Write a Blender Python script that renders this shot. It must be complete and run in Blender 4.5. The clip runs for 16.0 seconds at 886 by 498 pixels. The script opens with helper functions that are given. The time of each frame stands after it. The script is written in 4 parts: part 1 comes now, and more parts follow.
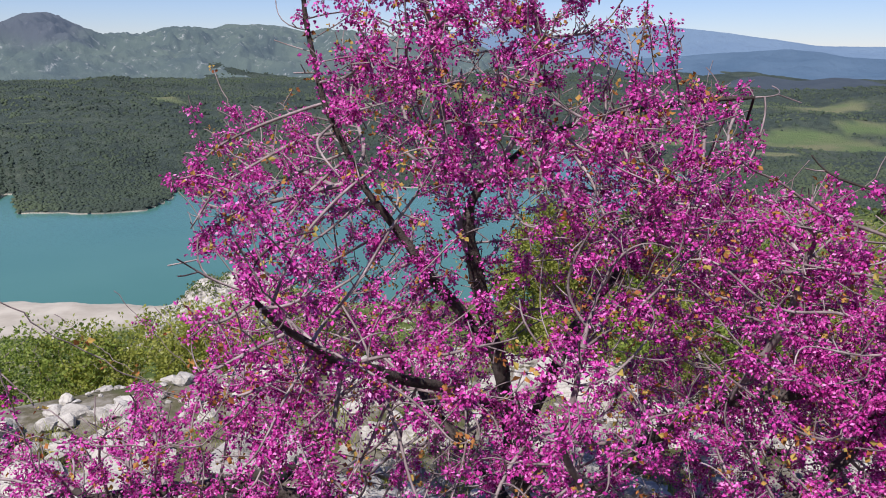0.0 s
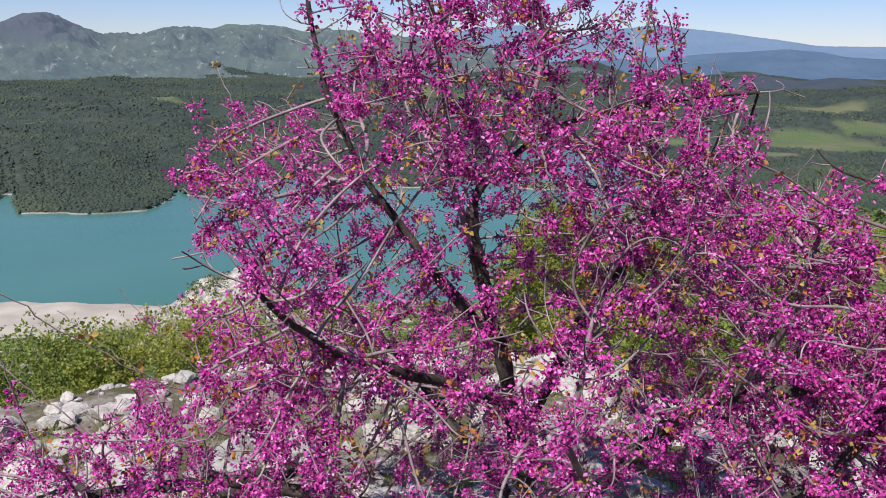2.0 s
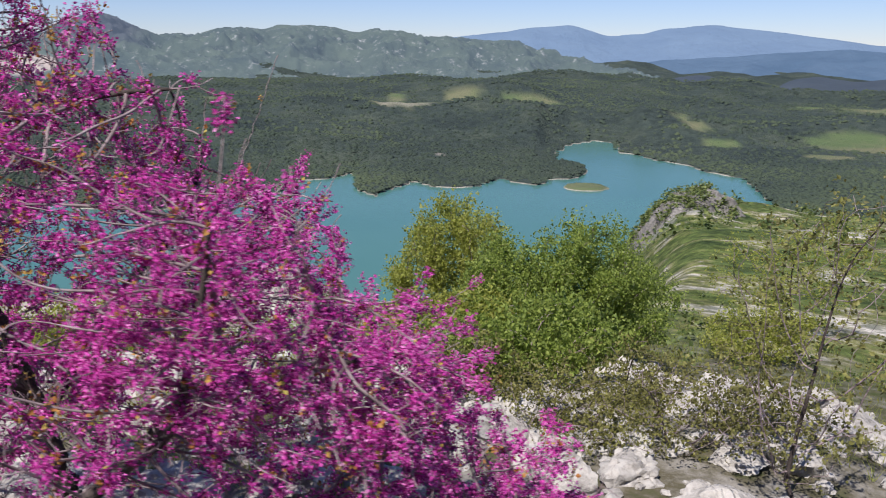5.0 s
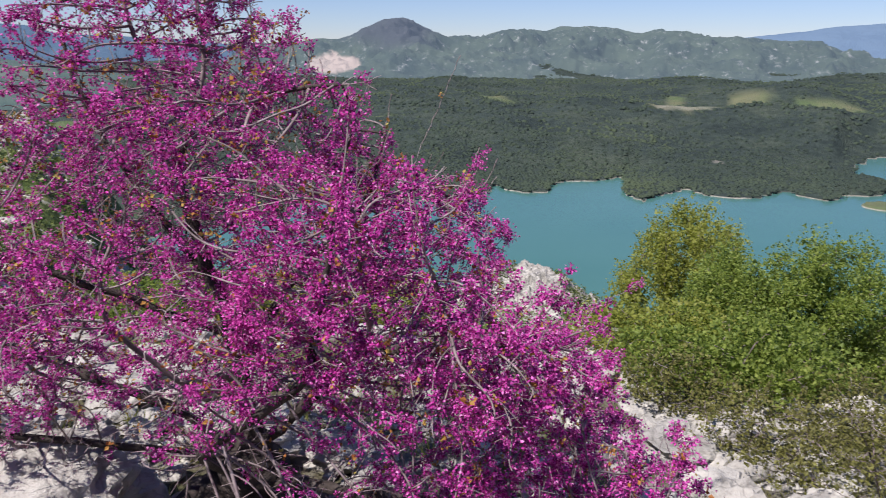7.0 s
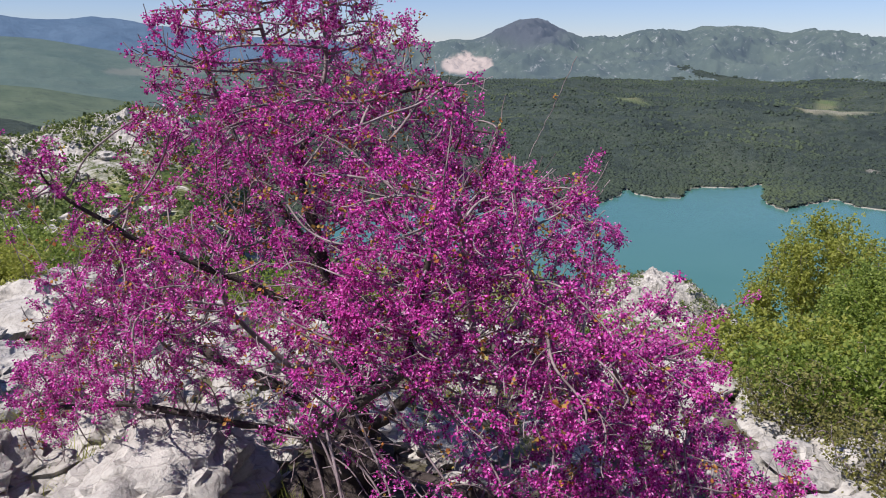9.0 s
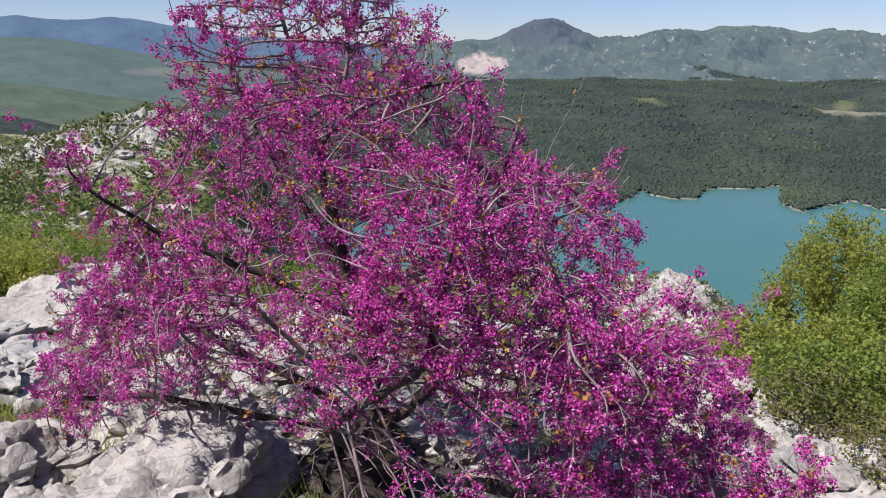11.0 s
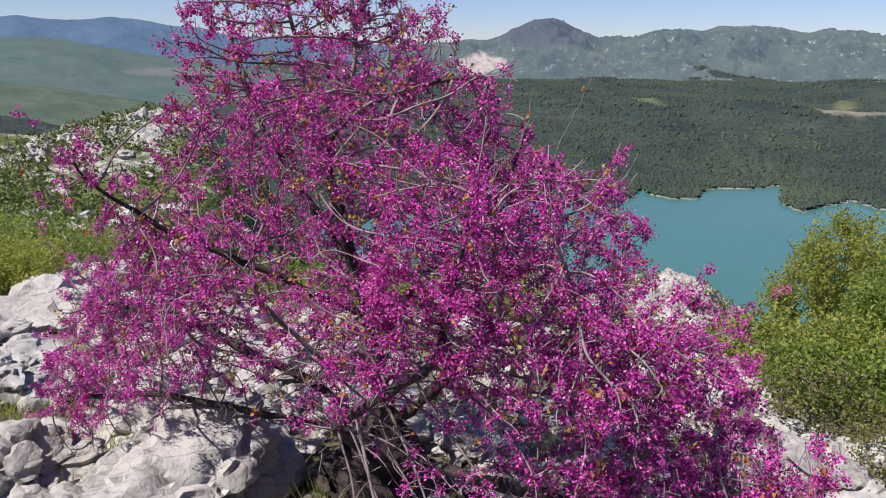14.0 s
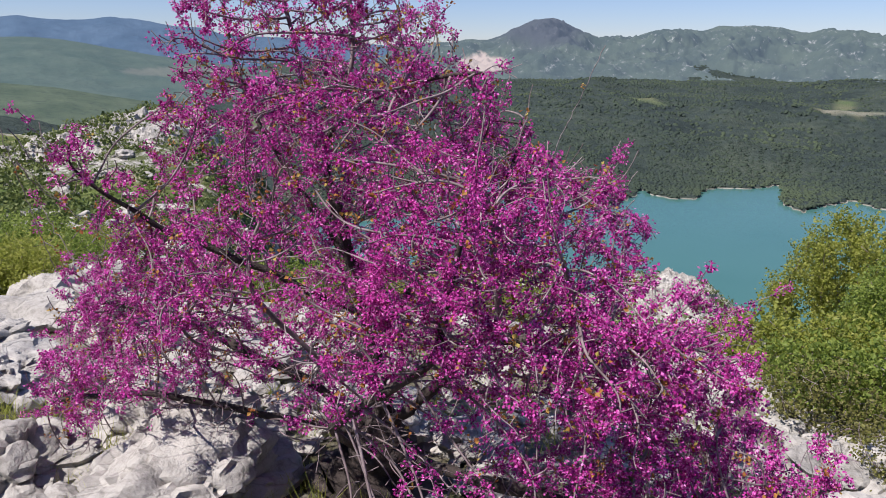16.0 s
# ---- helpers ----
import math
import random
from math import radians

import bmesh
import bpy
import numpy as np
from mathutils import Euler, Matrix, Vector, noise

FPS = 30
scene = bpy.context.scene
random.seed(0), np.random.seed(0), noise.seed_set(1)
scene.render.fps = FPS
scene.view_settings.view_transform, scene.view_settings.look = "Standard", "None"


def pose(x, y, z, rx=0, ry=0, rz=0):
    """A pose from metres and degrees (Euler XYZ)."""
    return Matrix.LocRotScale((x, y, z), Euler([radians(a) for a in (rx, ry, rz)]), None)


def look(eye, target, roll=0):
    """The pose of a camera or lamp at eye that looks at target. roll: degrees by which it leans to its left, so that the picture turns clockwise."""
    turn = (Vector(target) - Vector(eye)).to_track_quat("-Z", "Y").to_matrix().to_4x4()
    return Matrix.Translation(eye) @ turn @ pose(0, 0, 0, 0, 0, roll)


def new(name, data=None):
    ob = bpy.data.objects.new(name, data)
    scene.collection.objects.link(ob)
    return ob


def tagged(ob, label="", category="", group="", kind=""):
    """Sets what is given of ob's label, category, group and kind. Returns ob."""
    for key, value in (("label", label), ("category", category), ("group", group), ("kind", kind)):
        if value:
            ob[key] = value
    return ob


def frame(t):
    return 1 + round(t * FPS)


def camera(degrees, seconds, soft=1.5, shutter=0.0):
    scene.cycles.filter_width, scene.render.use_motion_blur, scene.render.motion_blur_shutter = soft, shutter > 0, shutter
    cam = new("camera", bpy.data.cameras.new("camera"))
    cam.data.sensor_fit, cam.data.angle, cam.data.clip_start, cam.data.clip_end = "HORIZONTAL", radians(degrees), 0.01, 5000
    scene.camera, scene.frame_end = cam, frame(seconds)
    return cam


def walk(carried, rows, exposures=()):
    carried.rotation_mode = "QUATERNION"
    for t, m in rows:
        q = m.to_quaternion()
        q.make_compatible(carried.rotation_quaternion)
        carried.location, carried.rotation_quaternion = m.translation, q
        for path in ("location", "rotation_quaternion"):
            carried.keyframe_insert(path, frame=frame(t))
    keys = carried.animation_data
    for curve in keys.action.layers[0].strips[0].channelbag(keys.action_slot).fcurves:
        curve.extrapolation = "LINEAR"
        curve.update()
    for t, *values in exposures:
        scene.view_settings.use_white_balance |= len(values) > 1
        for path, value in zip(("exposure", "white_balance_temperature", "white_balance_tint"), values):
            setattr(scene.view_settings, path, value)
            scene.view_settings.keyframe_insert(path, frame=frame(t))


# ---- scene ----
EYE = 1.65
WATER = -108.4
PITCH, ROLL = 14.5, 0.28
cam = camera(60.0, 16.0, soft=1.0, shutter=0.5)
PATH = [
    (0.0, 0.0, 0.0, 0.0, 0.0), (0.5, -0.016, 0.0, -0.013, 0.0), (1.0, -0.014, 0.0, -0.017, 0.0),
    (1.5, -0.02, 0.0, -0.014, 0.0), (2.0, -0.014, 0.0, -0.018, 0.0), (2.5, -0.012, 0.0, -0.019, 0.0),
    (2.8, 0.0, 0.0, -0.019, 0.0), (3.0, 0.05, 0.0, -0.02, 0.0), (3.25, 0.17, 0.0, -0.022, 0.0), (3.5, 0.38, 0.0, -0.024, 0.0),
    (3.7, 0.655, 0.0, -0.024, 0.0), (4.2, 1.36, -0.02, -0.022, 0.25), (4.7, 2.0, -0.05, -0.018, 1.7), (5.2, 2.52, -0.06, -0.01, 5.1),
    (5.8, 2.860, -0.07, 0, 11.24),
    (6, 2.860, -0.07, -0.004, 13.71),
    (6.5, 2.835, -0.075, -0.016, 19.63),
    (7, 2.854, -0.075, -0.016, 23.55),
    (7.5, 2.900, -0.08, -0.02, 27.02),
    (8, 2.913, -0.08, -0.025, 30.11),
    (8.5, 2.930, -0.07, -0.022, 31.7),
    (9, 2.948, -0.06, -0.012, 33.16),
    (9.5, 2.973, -0.08, -0.016, 33.91),
    (10, 2.960, -0.1, -0.026, 34.25),
    (11.2, 2.940, -0.1, -0.032, 34.26),
    (12.5, 2.923, -0.09, -0.04, 34.26),
    (13, 2.910, -0.12, -0.056, 34.26),
    (13.5, 2.880, -0.13, -0.056, 34.26),
    (14, 2.900, -0.11, -0.05, 34.26),
    (14.5, 2.910, -0.11, -0.044, 34.26),
    (15, 2.895, -0.12, -0.06, 34.26),
    (15.5, 2.880, -0.11, -0.066, 34.26),
    (16, 2.890, -0.08, -0.067, 34.26),
]
walk(cam, [(t, pose(x, y, EYE + z, 90 - PITCH, 0, yaw) @ pose(0, 0, 0, 0, 0, ROLL)) for t, x, y, z, yaw in PATH])

# ---- light ----
SUN_AZ, SUN_EL = -154.0, 56.0     # degrees right of +y, degrees up
world = bpy.data.worlds.new("sky")
scene.world = world
world.use_nodes = True
wn = world.node_tree.nodes
sky = wn.new("ShaderNodeTexSky")
sky.sky_type = 'NISHITA'
sky.sun_disc = False
sky.sun_elevation, sky.sun_rotation = radians(SUN_EL), radians(SUN_AZ)
sky.altitude = 600
sky.air_density, sky.dust_density, sky.ozone_density = 1.0, 0.0, 2.5
wn["Background"].inputs["Strength"].default_value = 0.068
tint = wn.new("ShaderNodeMix")
tint.data_type, tint.blend_type = 'RGBA', 'MULTIPLY'
tint.inputs[0].default_value, tint.inputs[7].default_value = 1.0, (0.82, 0.89, 1.24, 1)
world.node_tree.links.new(sky.outputs[0], tint.inputs[6])
world.node_tree.links.new(tint.outputs[2], wn["Background"].inputs["Color"])
sun = new("sun", bpy.data.lights.new("sun", 'SUN'))
sun.data.energy, sun.data.angle, sun.data.color = 5.4, radians(0.6), (1.0, 0.935, 0.90)
sd = Vector((math.sin(radians(SUN_AZ)) * math.cos(radians(SUN_EL)), math.cos(radians(SUN_AZ)) * math.cos(radians(SUN_EL)), math.sin(radians(SUN_EL))))
sun.matrix_world = look(sd * 50, (0, 0, 0))
scene.view_settings.exposure = 0.45


# ---- materials ----
def material(name, rough=0.8, spec=0.3):
    m = bpy.data.materials.new(name)
    m.use_nodes = True
    b = m.node_tree.nodes["Principled BSDF"]
    b.inputs["Roughness"].default_value = rough
    b.inputs["Specular IOR Level"].default_value = spec
    return m, m.node_tree.nodes, m.node_tree.links, b


def coords(n, l, space="Object", scale=(1, 1, 1)):
    tc = n.new("ShaderNodeTexCoord")
    mp = n.new("ShaderNodeMapping")
    mp.inputs["Scale"].default_value = scale
    if space == "World":
        g = n.new("ShaderNodeNewGeometry")
        l.new(g.outputs["Position"], mp.inputs[0])
    else:
        l.new(tc.outputs[space], mp.inputs[0])
    return mp.outputs[0]


def noise_tex(n, l, vec, scale, detail=6, rough=0.6):
    t = n.new("ShaderNodeTexNoise")
    t.inputs["Scale"].default_value, t.inputs["Detail"].default_value, t.inputs["Roughness"].default_value = scale, detail, rough
    l.new(vec, t.inputs["Vector"])
    return t.outputs["Fac"]


def ramp(n, l, fac, stops):
    r = n.new("ShaderNodeValToRGB")
    e = r.color_ramp.elements
    while len(e) < len(stops):
        e.new(0.5)
    for el, (p, c) in zip(e, stops):
        el.position, el.color = p, (*c, 1)
    l.new(fac, r.inputs[0])
    return r.outputs[0]


def mix(n, l, fac, a, b, kind='MIX'):
    x = n.new("ShaderNodeMix")
    x.data_type, x.blend_type = 'RGBA', kind
    for s, v in ((x.inputs[0], fac), (x.inputs[6], a), (x.inputs[7], b)):
        if hasattr(v, "is_linked"):
            l.new(v, s)
        else:
            s.default_value = v if not isinstance(v, tuple) else (*v, 1)
    return x.outputs[2]


def calc(n, l, op, a, b=0.0):
    x = n.new("ShaderNodeMath")
    x.operation = op
    x.use_clamp = op in {'MULTIPLY_ADD'}
    for s, v in zip(x.inputs, (a, b)):
        if hasattr(v, "is_linked"):
            l.new(v, s)
        else:
            s.default_value = v
    return x.outputs[0]


def bump(n, l, b, height, strength, distance):
    x = n.new("ShaderNodeBump")
    x.inputs["Strength"].default_value, x.inputs["Distance"].default_value = strength, distance
    l.new(height, x.inputs["Height"])
    l.new(x.outputs[0], b.inputs["Normal"])


def bark_material():
    m, n, l, b = material("bark", 0.85, 0.25)
    v = coords(n, l, "Object")
    big = noise_tex(n, l, v, 9, 5)
    fine = noise_tex(n, l, v, 90, 6)
    c = ramp(n, l, big, [(0.3, (0.035, 0.027, 0.024)), (0.55, (0.075, 0.060, 0.056)), (0.75, (0.14, 0.12, 0.115))])
    c = mix(n, l, 0.55, c, ramp(n, l, fine, [(0.35, (0.35, 0.33, 0.33)), (0.7, (1, 1, 1))]), 'MULTIPLY')
    l.new(c, b.inputs["Base Color"])
    bump(n, l, b, fine, 0.7, 0.012)
    return m


def twig_material():
    m, n, l, b = material("twig_bark", 0.7, 0.3)
    g = n.new("ShaderNodeNewGeometry")
    v = coords(n, l, "Object")
    c = ramp(n, l, noise_tex(n, l, v, 14, 4), [(0.3, (0.12, 0.09, 0.095)), (0.5, (0.23, 0.182, 0.19)), (0.7, (0.36, 0.30, 0.315))])
    c = mix(n, l, 0.35, c, ramp(n, l, g.outputs["Random Per Island"], [(0.0, (0.4, 0.33, 0.33)), (1.0, (1, 1, 1))]), 'MULTIPLY')
    l.new(c, b.inputs["Base Color"])
    bump(n, l, b, noise_tex(n, l, v, 150, 3), 0.4, 0.004)
    return m


def petal_material(name, stops, light=0.3, whole=False):
    m, n, l, b = material(name, 0.6, 0.12)
    g = n.new("ShaderNodeNewGeometry")
    v = coords(n, l, "Object")
    c = ramp(n, l, ramp(n, l, noise_tex(n, l, v, 130, 2), [(0.3, (0, 0, 0)), (0.7, (1, 1, 1))]) if whole else g.outputs["Random Per Island"], stops)
    c = mix(n, l, 0.35, c, ramp(n, l, noise_tex(n, l, v, 6, 3), [(0.35, (0.78, 0.72, 0.84)), (0.65, (1, 1, 1))]), 'MULTIPLY')
    l.new(c, b.inputs["Base Color"])
    t = n.new("ShaderNodeBsdfTranslucent")
    l.new(c, t.inputs["Color"])
    s = n.new("ShaderNodeMixShader")
    s.inputs[0].default_value = light
    l.new(b.outputs[0], s.inputs[1])
    l.new(t.outputs[0], s.inputs[2])
    l.new(s.outputs[0], n["Material Output"].inputs["Surface"])
    return m


def rock_material(name="limestone", scale=1.0, stain=0.32, tone=1.0):
    m, n, l, b = material(name, 0.9, 0.2)
    v = coords(n, l, "World")
    big = noise_tex(n, l, v, 0.9 * scale, 6, 0.65)
    mid = noise_tex(n, l, v, 5 * scale, 8, 0.7)
    fine = noise_tex(n, l, v, 45 * scale, 6, 0.7)
    c = ramp(n, l, big, [(p, (r * tone, r * 0.955 * tone, r * 0.895 * tone)) for p, r in ((0.3, 0.32), (0.5, 0.41), (0.7, 0.50))])
    c = mix(n, l, 0.6, c, ramp(n, l, mid, [(stain, (0.22, 0.215, 0.21)), (stain + 0.14, (0.82, 0.81, 0.80)), (0.7, (1.08, 1.08, 1.07))]), 'MULTIPLY')
    w = n.new("ShaderNodeTexWave")
    w.inputs["Scale"].default_value, w.inputs["Distortion"].default_value, w.inputs["Detail"].default_value = 0.8 * scale, 9, 5
    w.bands_direction = 'Z'
    l.new(v, w.inputs["Vector"])
    c = mix(n, l, 0.2, c, ramp(n, l, w.outputs["Fac"], [(0.0, (0.45, 0.44, 0.43)), (0.14, (0.95, 0.95, 0.94)), (1, (1, 1, 1))]), 'MULTIPLY')
    vo = n.new("ShaderNodeTexVoronoi")
    vo.feature = 'DISTANCE_TO_EDGE'
    vo.inputs["Scale"].default_value = 3.6 * scale
    wv = n.new("ShaderNodeVectorMath")
    wv.operation = 'ADD'
    nz = n.new("ShaderNodeTexNoise")
    nz.inputs["Scale"].default_value, nz.inputs["Detail"].default_value = 2.2 * scale, 5
    l.new(v, nz.inputs["Vector"])
    sc = n.new("ShaderNodeVectorMath")
    sc.operation = 'SCALE'
    sc.inputs["Scale"].default_value = 0.5 / scale
    l.new(nz.outputs["Color"], sc.inputs[0])
    l.new(v, wv.inputs[0])
    l.new(sc.outputs[0], wv.inputs[1])
    l.new(wv.outputs[0], vo.inputs["Vector"])
    crack = ramp(n, l, vo.outputs["Distance"], [(0.0, (0, 0, 0)), (0.05, (1, 1, 1))])
    c = mix(n, l, 0.45, c, ramp(n, l, noise_tex(n, l, v, 17 * scale, 8, 0.75), [(0.36, (0.4, 0.39, 0.38)), (0.5, (0.95, 0.95, 0.95)), (0.7, (1.05, 1.05, 1.05))]), 'MULTIPLY')
    c = mix(n, l, 0.3, c, ramp(n, l, vo.outputs["Distance"], [(0.0, (0.16, 0.15, 0.14)), (0.035, (1, 1, 1))]), 'MULTIPLY')
    l.new(c, b.inputs["Base Color"])
    h = calc(n, l, 'ADD', calc(n, l, 'ADD', calc(n, l, 'MULTIPLY', mid, 1.6), calc(n, l, 'MULTIPLY', fine, 0.5)), calc(n, l, 'MULTIPLY', crack, 0.2))
    bump(n, l, b, h, 0.6, 0.04 / scale)
    return m


def leaf_material(name, stops, light=0.35, patch=1.6):
    m, n, l, b = material(name, 0.5, 0.35)
    g = n.new("ShaderNodeNewGeometry")
    c = ramp(n, l, g.outputs["Random Per Island"], stops)
    v = coords(n, l, "World")
    c = mix(n, l, 0.5, c, ramp(n, l, noise_tex(n, l, v, patch, 3), [(0.3, (0.64, 0.68, 0.55)), (0.7, (1, 1, 1))]), 'MULTIPLY')
    l.new(c, b.inputs["Base Color"])
    t = n.new("ShaderNodeBsdfTranslucent")
    l.new(c, t.inputs["Color"])
    s = n.new("ShaderNodeMixShader")
    s.inputs[0].default_value = light
    l.new(b.outputs[0], s.inputs[1])
    l.new(t.outputs[0], s.inputs[2])
    l.new(s.outputs[0], n["Material Output"].inputs["Surface"])
    return m


def wood_material():
    """Leafage of far trees: each crown its own green, in broad stands of differing tone."""
    m, n, l, b = material("far_wood", 0.9, 0.1)
    g = n.new("ShaderNodeNewGeometry")
    v = coords(n, l, "World")
    c = ramp(n, l, g.outputs["Random Per Island"], [(0.0, (0.045, 0.061, 0.046)), (0.5, (0.050, 0.067, 0.048)), (1.0, (0.057, 0.074, 0.051))])
    c = mix(n, l, 0.35, c, ramp(n, l, noise_tex(n, l, v, 0.5, 5, 0.7), [(0.38, (0.55, 0.6, 0.6)), (0.6, (1.15, 1.15, 1.1))]), 'MULTIPLY')
    c = mix(n, l, 0.7, c, ramp(n, l, noise_tex(n, l, v, 0.006, 5, 0.6), [(0.38, (0.62, 0.66, 0.80)), (0.5, (0.85, 0.88, 0.9)), (0.62, (1.3, 1.28, 1.0))]), 'MULTIPLY')
    l.new(c, b.inputs["Base Color"])
    bump(n, l, b, noise_tex(n, l, v, 0.9, 5, 0.7), 0.5, 1.0)
    return m


def water_material():
    m, n, l, b = material("lake_water", 0.2, 0.14)
    v = coords(n, l, "World")
    c = ramp(n, l, noise_tex(n, l, v, 0.006, 3), [(0.3, (0.047, 0.130, 0.117)), (0.7, (0.060, 0.150, 0.134))])
    l.new(c, b.inputs["Base Color"])
    bump(n, l, b, noise_tex(n, l, v, 0.5, 4), 0.12, 0.5)
    return m


def ground_material():
    """Karst soil near by; scrub, fields and wood floor further off; a pale bare strip along the water."""
    m, n, l, b = material("hillside", 0.95, 0.15)
    v = coords(n, l, "World")
    sep = n.new("ShaderNodeSeparateXYZ")
    l.new(v, sep.inputs[0])
    near = ramp(n, l, noise_tex(n, l, v, 2.2, 8, 0.7), [(0.36, (0.060, 0.070, 0.026)), (0.47, (0.095, 0.085, 0.055)), (0.62, (0.24, 0.225, 0.20))])
    scrub = ramp(n, l, noise_tex(n, l, v, 0.16, 9, 0.75), [(0.36, (0.030, 0.052, 0.017)), (0.5, (0.085, 0.115, 0.032)), (0.55, (0.16, 0.16, 0.07)), (0.60, (0.38, 0.365, 0.34))])
    scrub = mix(n, l, 0.8, scrub, ramp(n, l, noise_tex(n, l, v, 1.4, 8, 0.75), [(0.40, (0.22, 0.26, 0.18)), (0.52, (0.85, 0.85, 0.75)), (0.62, (1.6, 1.55, 1.5))]), 'MULTIPLY')
    # wood floor greens lean to blue, a little distance haze mixed into the colour
    wood = ramp(n, l, noise_tex(n, l, v, 0.009, 10, 0.72), [(0.36, (0.030, 0.042, 0.040)), (0.5, (0.044, 0.060, 0.052)), (0.64, (0.066, 0.082, 0.062))])
    wood = mix(n, l, 0.75, wood, ramp(n, l, noise_tex(n, l, v, 0.11, 5, 0.7), [(0.40, (0.52, 0.56, 0.58)), (0.58, (1, 1, 1))]), 'MULTIPLY')
    at = n.new("ShaderNodeAttribute")
    at.attribute_name = "meadow"
    at2 = n.new("ShaderNodeAttribute")
    at2.attribute_name = "bare"
    at3 = n.new("ShaderNodeAttribute")
    at3.attribute_name = "stony"
    meadow = ramp(n, l, noise_tex(n, l, v, 0.012, 5), [(0.4, (0.085, 0.120, 0.055)), (0.6, (0.135, 0.140, 0.082))])
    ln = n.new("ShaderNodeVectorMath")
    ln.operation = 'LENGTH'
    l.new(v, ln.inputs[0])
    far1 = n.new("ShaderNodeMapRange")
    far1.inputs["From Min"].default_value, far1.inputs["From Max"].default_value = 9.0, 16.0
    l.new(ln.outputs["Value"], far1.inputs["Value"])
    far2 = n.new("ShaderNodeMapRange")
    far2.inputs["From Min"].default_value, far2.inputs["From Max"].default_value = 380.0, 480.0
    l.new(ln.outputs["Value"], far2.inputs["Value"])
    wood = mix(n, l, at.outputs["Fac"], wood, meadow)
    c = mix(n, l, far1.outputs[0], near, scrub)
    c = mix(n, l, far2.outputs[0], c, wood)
    stone = ramp(n, l, noise_tex(n, l, v, 1.3, 9, 0.75), [(0.46, (0.07, 0.085, 0.035)), (0.54, (0.26, 0.25, 0.23)), (0.66, (0.46, 0.44, 0.42))])
    c = mix(n, l, at3.outputs["Fac"], c, stone)
    shore = n.new("ShaderNodeMapRange")
    shore.inputs["From Min"].default_value, shore.inputs["From Max"].default_value = WATER + 0.85, WATER + 0.4
    l.new(sep.outputs["Z"], shore.inputs["Value"])
    sand = ramp(n, l, noise_tex(n, l, v, 0.06, 6), [(0.35, (0.27, 0.245, 0.21)), (0.65, (0.38, 0.35, 0.305))])
    c = mix(n, l, calc(n, l, 'MAXIMUM', calc(n, l, 'MULTIPLY', shore.outputs[0], ramp(n, l, noise_tex(n, l, v, 0.035, 4), [(0.38, (0.1, 0.1, 0.1)), (0.55, (1, 1, 1))])), at2.outputs["Fac"]), c, sand)
    l.new(c, b.inputs["Base Color"])
    leafage = calc(n, l, 'MULTIPLY', noise_tex(n, l, v, 0.16, 6, 0.7), calc(n, l, 'MULTIPLY', far2.outputs[0], 9.0))
    pebbles = calc(n, l, 'MULTIPLY', noise_tex(n, l, v, 6, 8, 0.7), 0.06)
    bump(n, l, b, calc(n, l, 'ADD', leafage, pebbles), 0.6, 1.0)
    return m


def mountain_material(name, low, high, rock, amount, scale, haze_glow=(0, 0, 0), strength=0.0):
    m, n, l, b = material(name, 0.95, 0.1)
    v = coords(n, l, "World")
    c = ramp(n, l, noise_tex(n, l, v, 0.004 * scale, 8, 0.65), [(0.35, low), (0.65, high)])
    s = coords(n, l, "World", (1, 1, 0.35))
    f = ramp(n, l, noise_tex(n, l, s, 0.022 * scale, 10, 0.78), [(amount, (0, 0, 0)), (amount + 0.1, (1, 1, 1))])
    c = mix(n, l, f, c, rock)
    at = n.new("ShaderNodeAttribute")
    at.attribute_name = "bare"
    heath = n.new("ShaderNodeAttribute")
    heath.attribute_name = "heath"
    c = mix(n, l, calc(n, l, 'MULTIPLY', heath.outputs["Fac"], 0.8), c, (0.036, 0.036, 0.046))
    c = mix(n, l, at.outputs["Fac"], c, (0.30, 0.245, 0.21))
    l.new(c, b.inputs["Base Color"])
    bump(n, l, b, noise_tex(n, l, s, 0.02 * scale, 8, 0.7), 0.8, 14.0 / scale)
    # a bluish emission over the whole slope stands in for air haze
    b.inputs["Emission Color"].default_value = (*haze_glow, 1)
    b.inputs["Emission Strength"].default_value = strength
    return m


BARK, TWIG, ROCK = bark_material(), twig_material(), rock_material("limestone", 1.0, 0.34, 1.12)
PINKS = [(0.0, (0.195, 0.011, 0.110)), (0.22, (0.39, 0.025, 0.235)), (0.5, (0.56, 0.056, 0.36)), (0.78, (0.68, 0.130, 0.49)), (1.0, (0.80, 0.33, 0.65))]
PETAL, PETAL_NEAR = petal_material("petal", PINKS, 0.28), petal_material("petal_near", PINKS, 0.28, whole=True)
COPPER = petal_material("young_leaf", [(0.0, (0.27, 0.085, 0.035)), (0.5, (0.40, 0.19, 0.055)), (1.0, (0.40, 0.34, 0.09))], 0.3)
GROUND, LAKE = ground_material(), water_material()
OUTCROP = rock_material("outcrop_rock", 0.45, 0.41, 1.2)
GREY_ROCK = rock_material("grey_rock", 0.6, 0.46, 0.6)


# ---- geometry helpers ----
def smooth(a, lo, hi):
    t = np.clip((a - lo) / (hi - lo), 0, 1)
    return t * t * (3 - 2 * t)


RNG = np.random.default_rng(7)
LATTICE = RNG.random((256, 256))


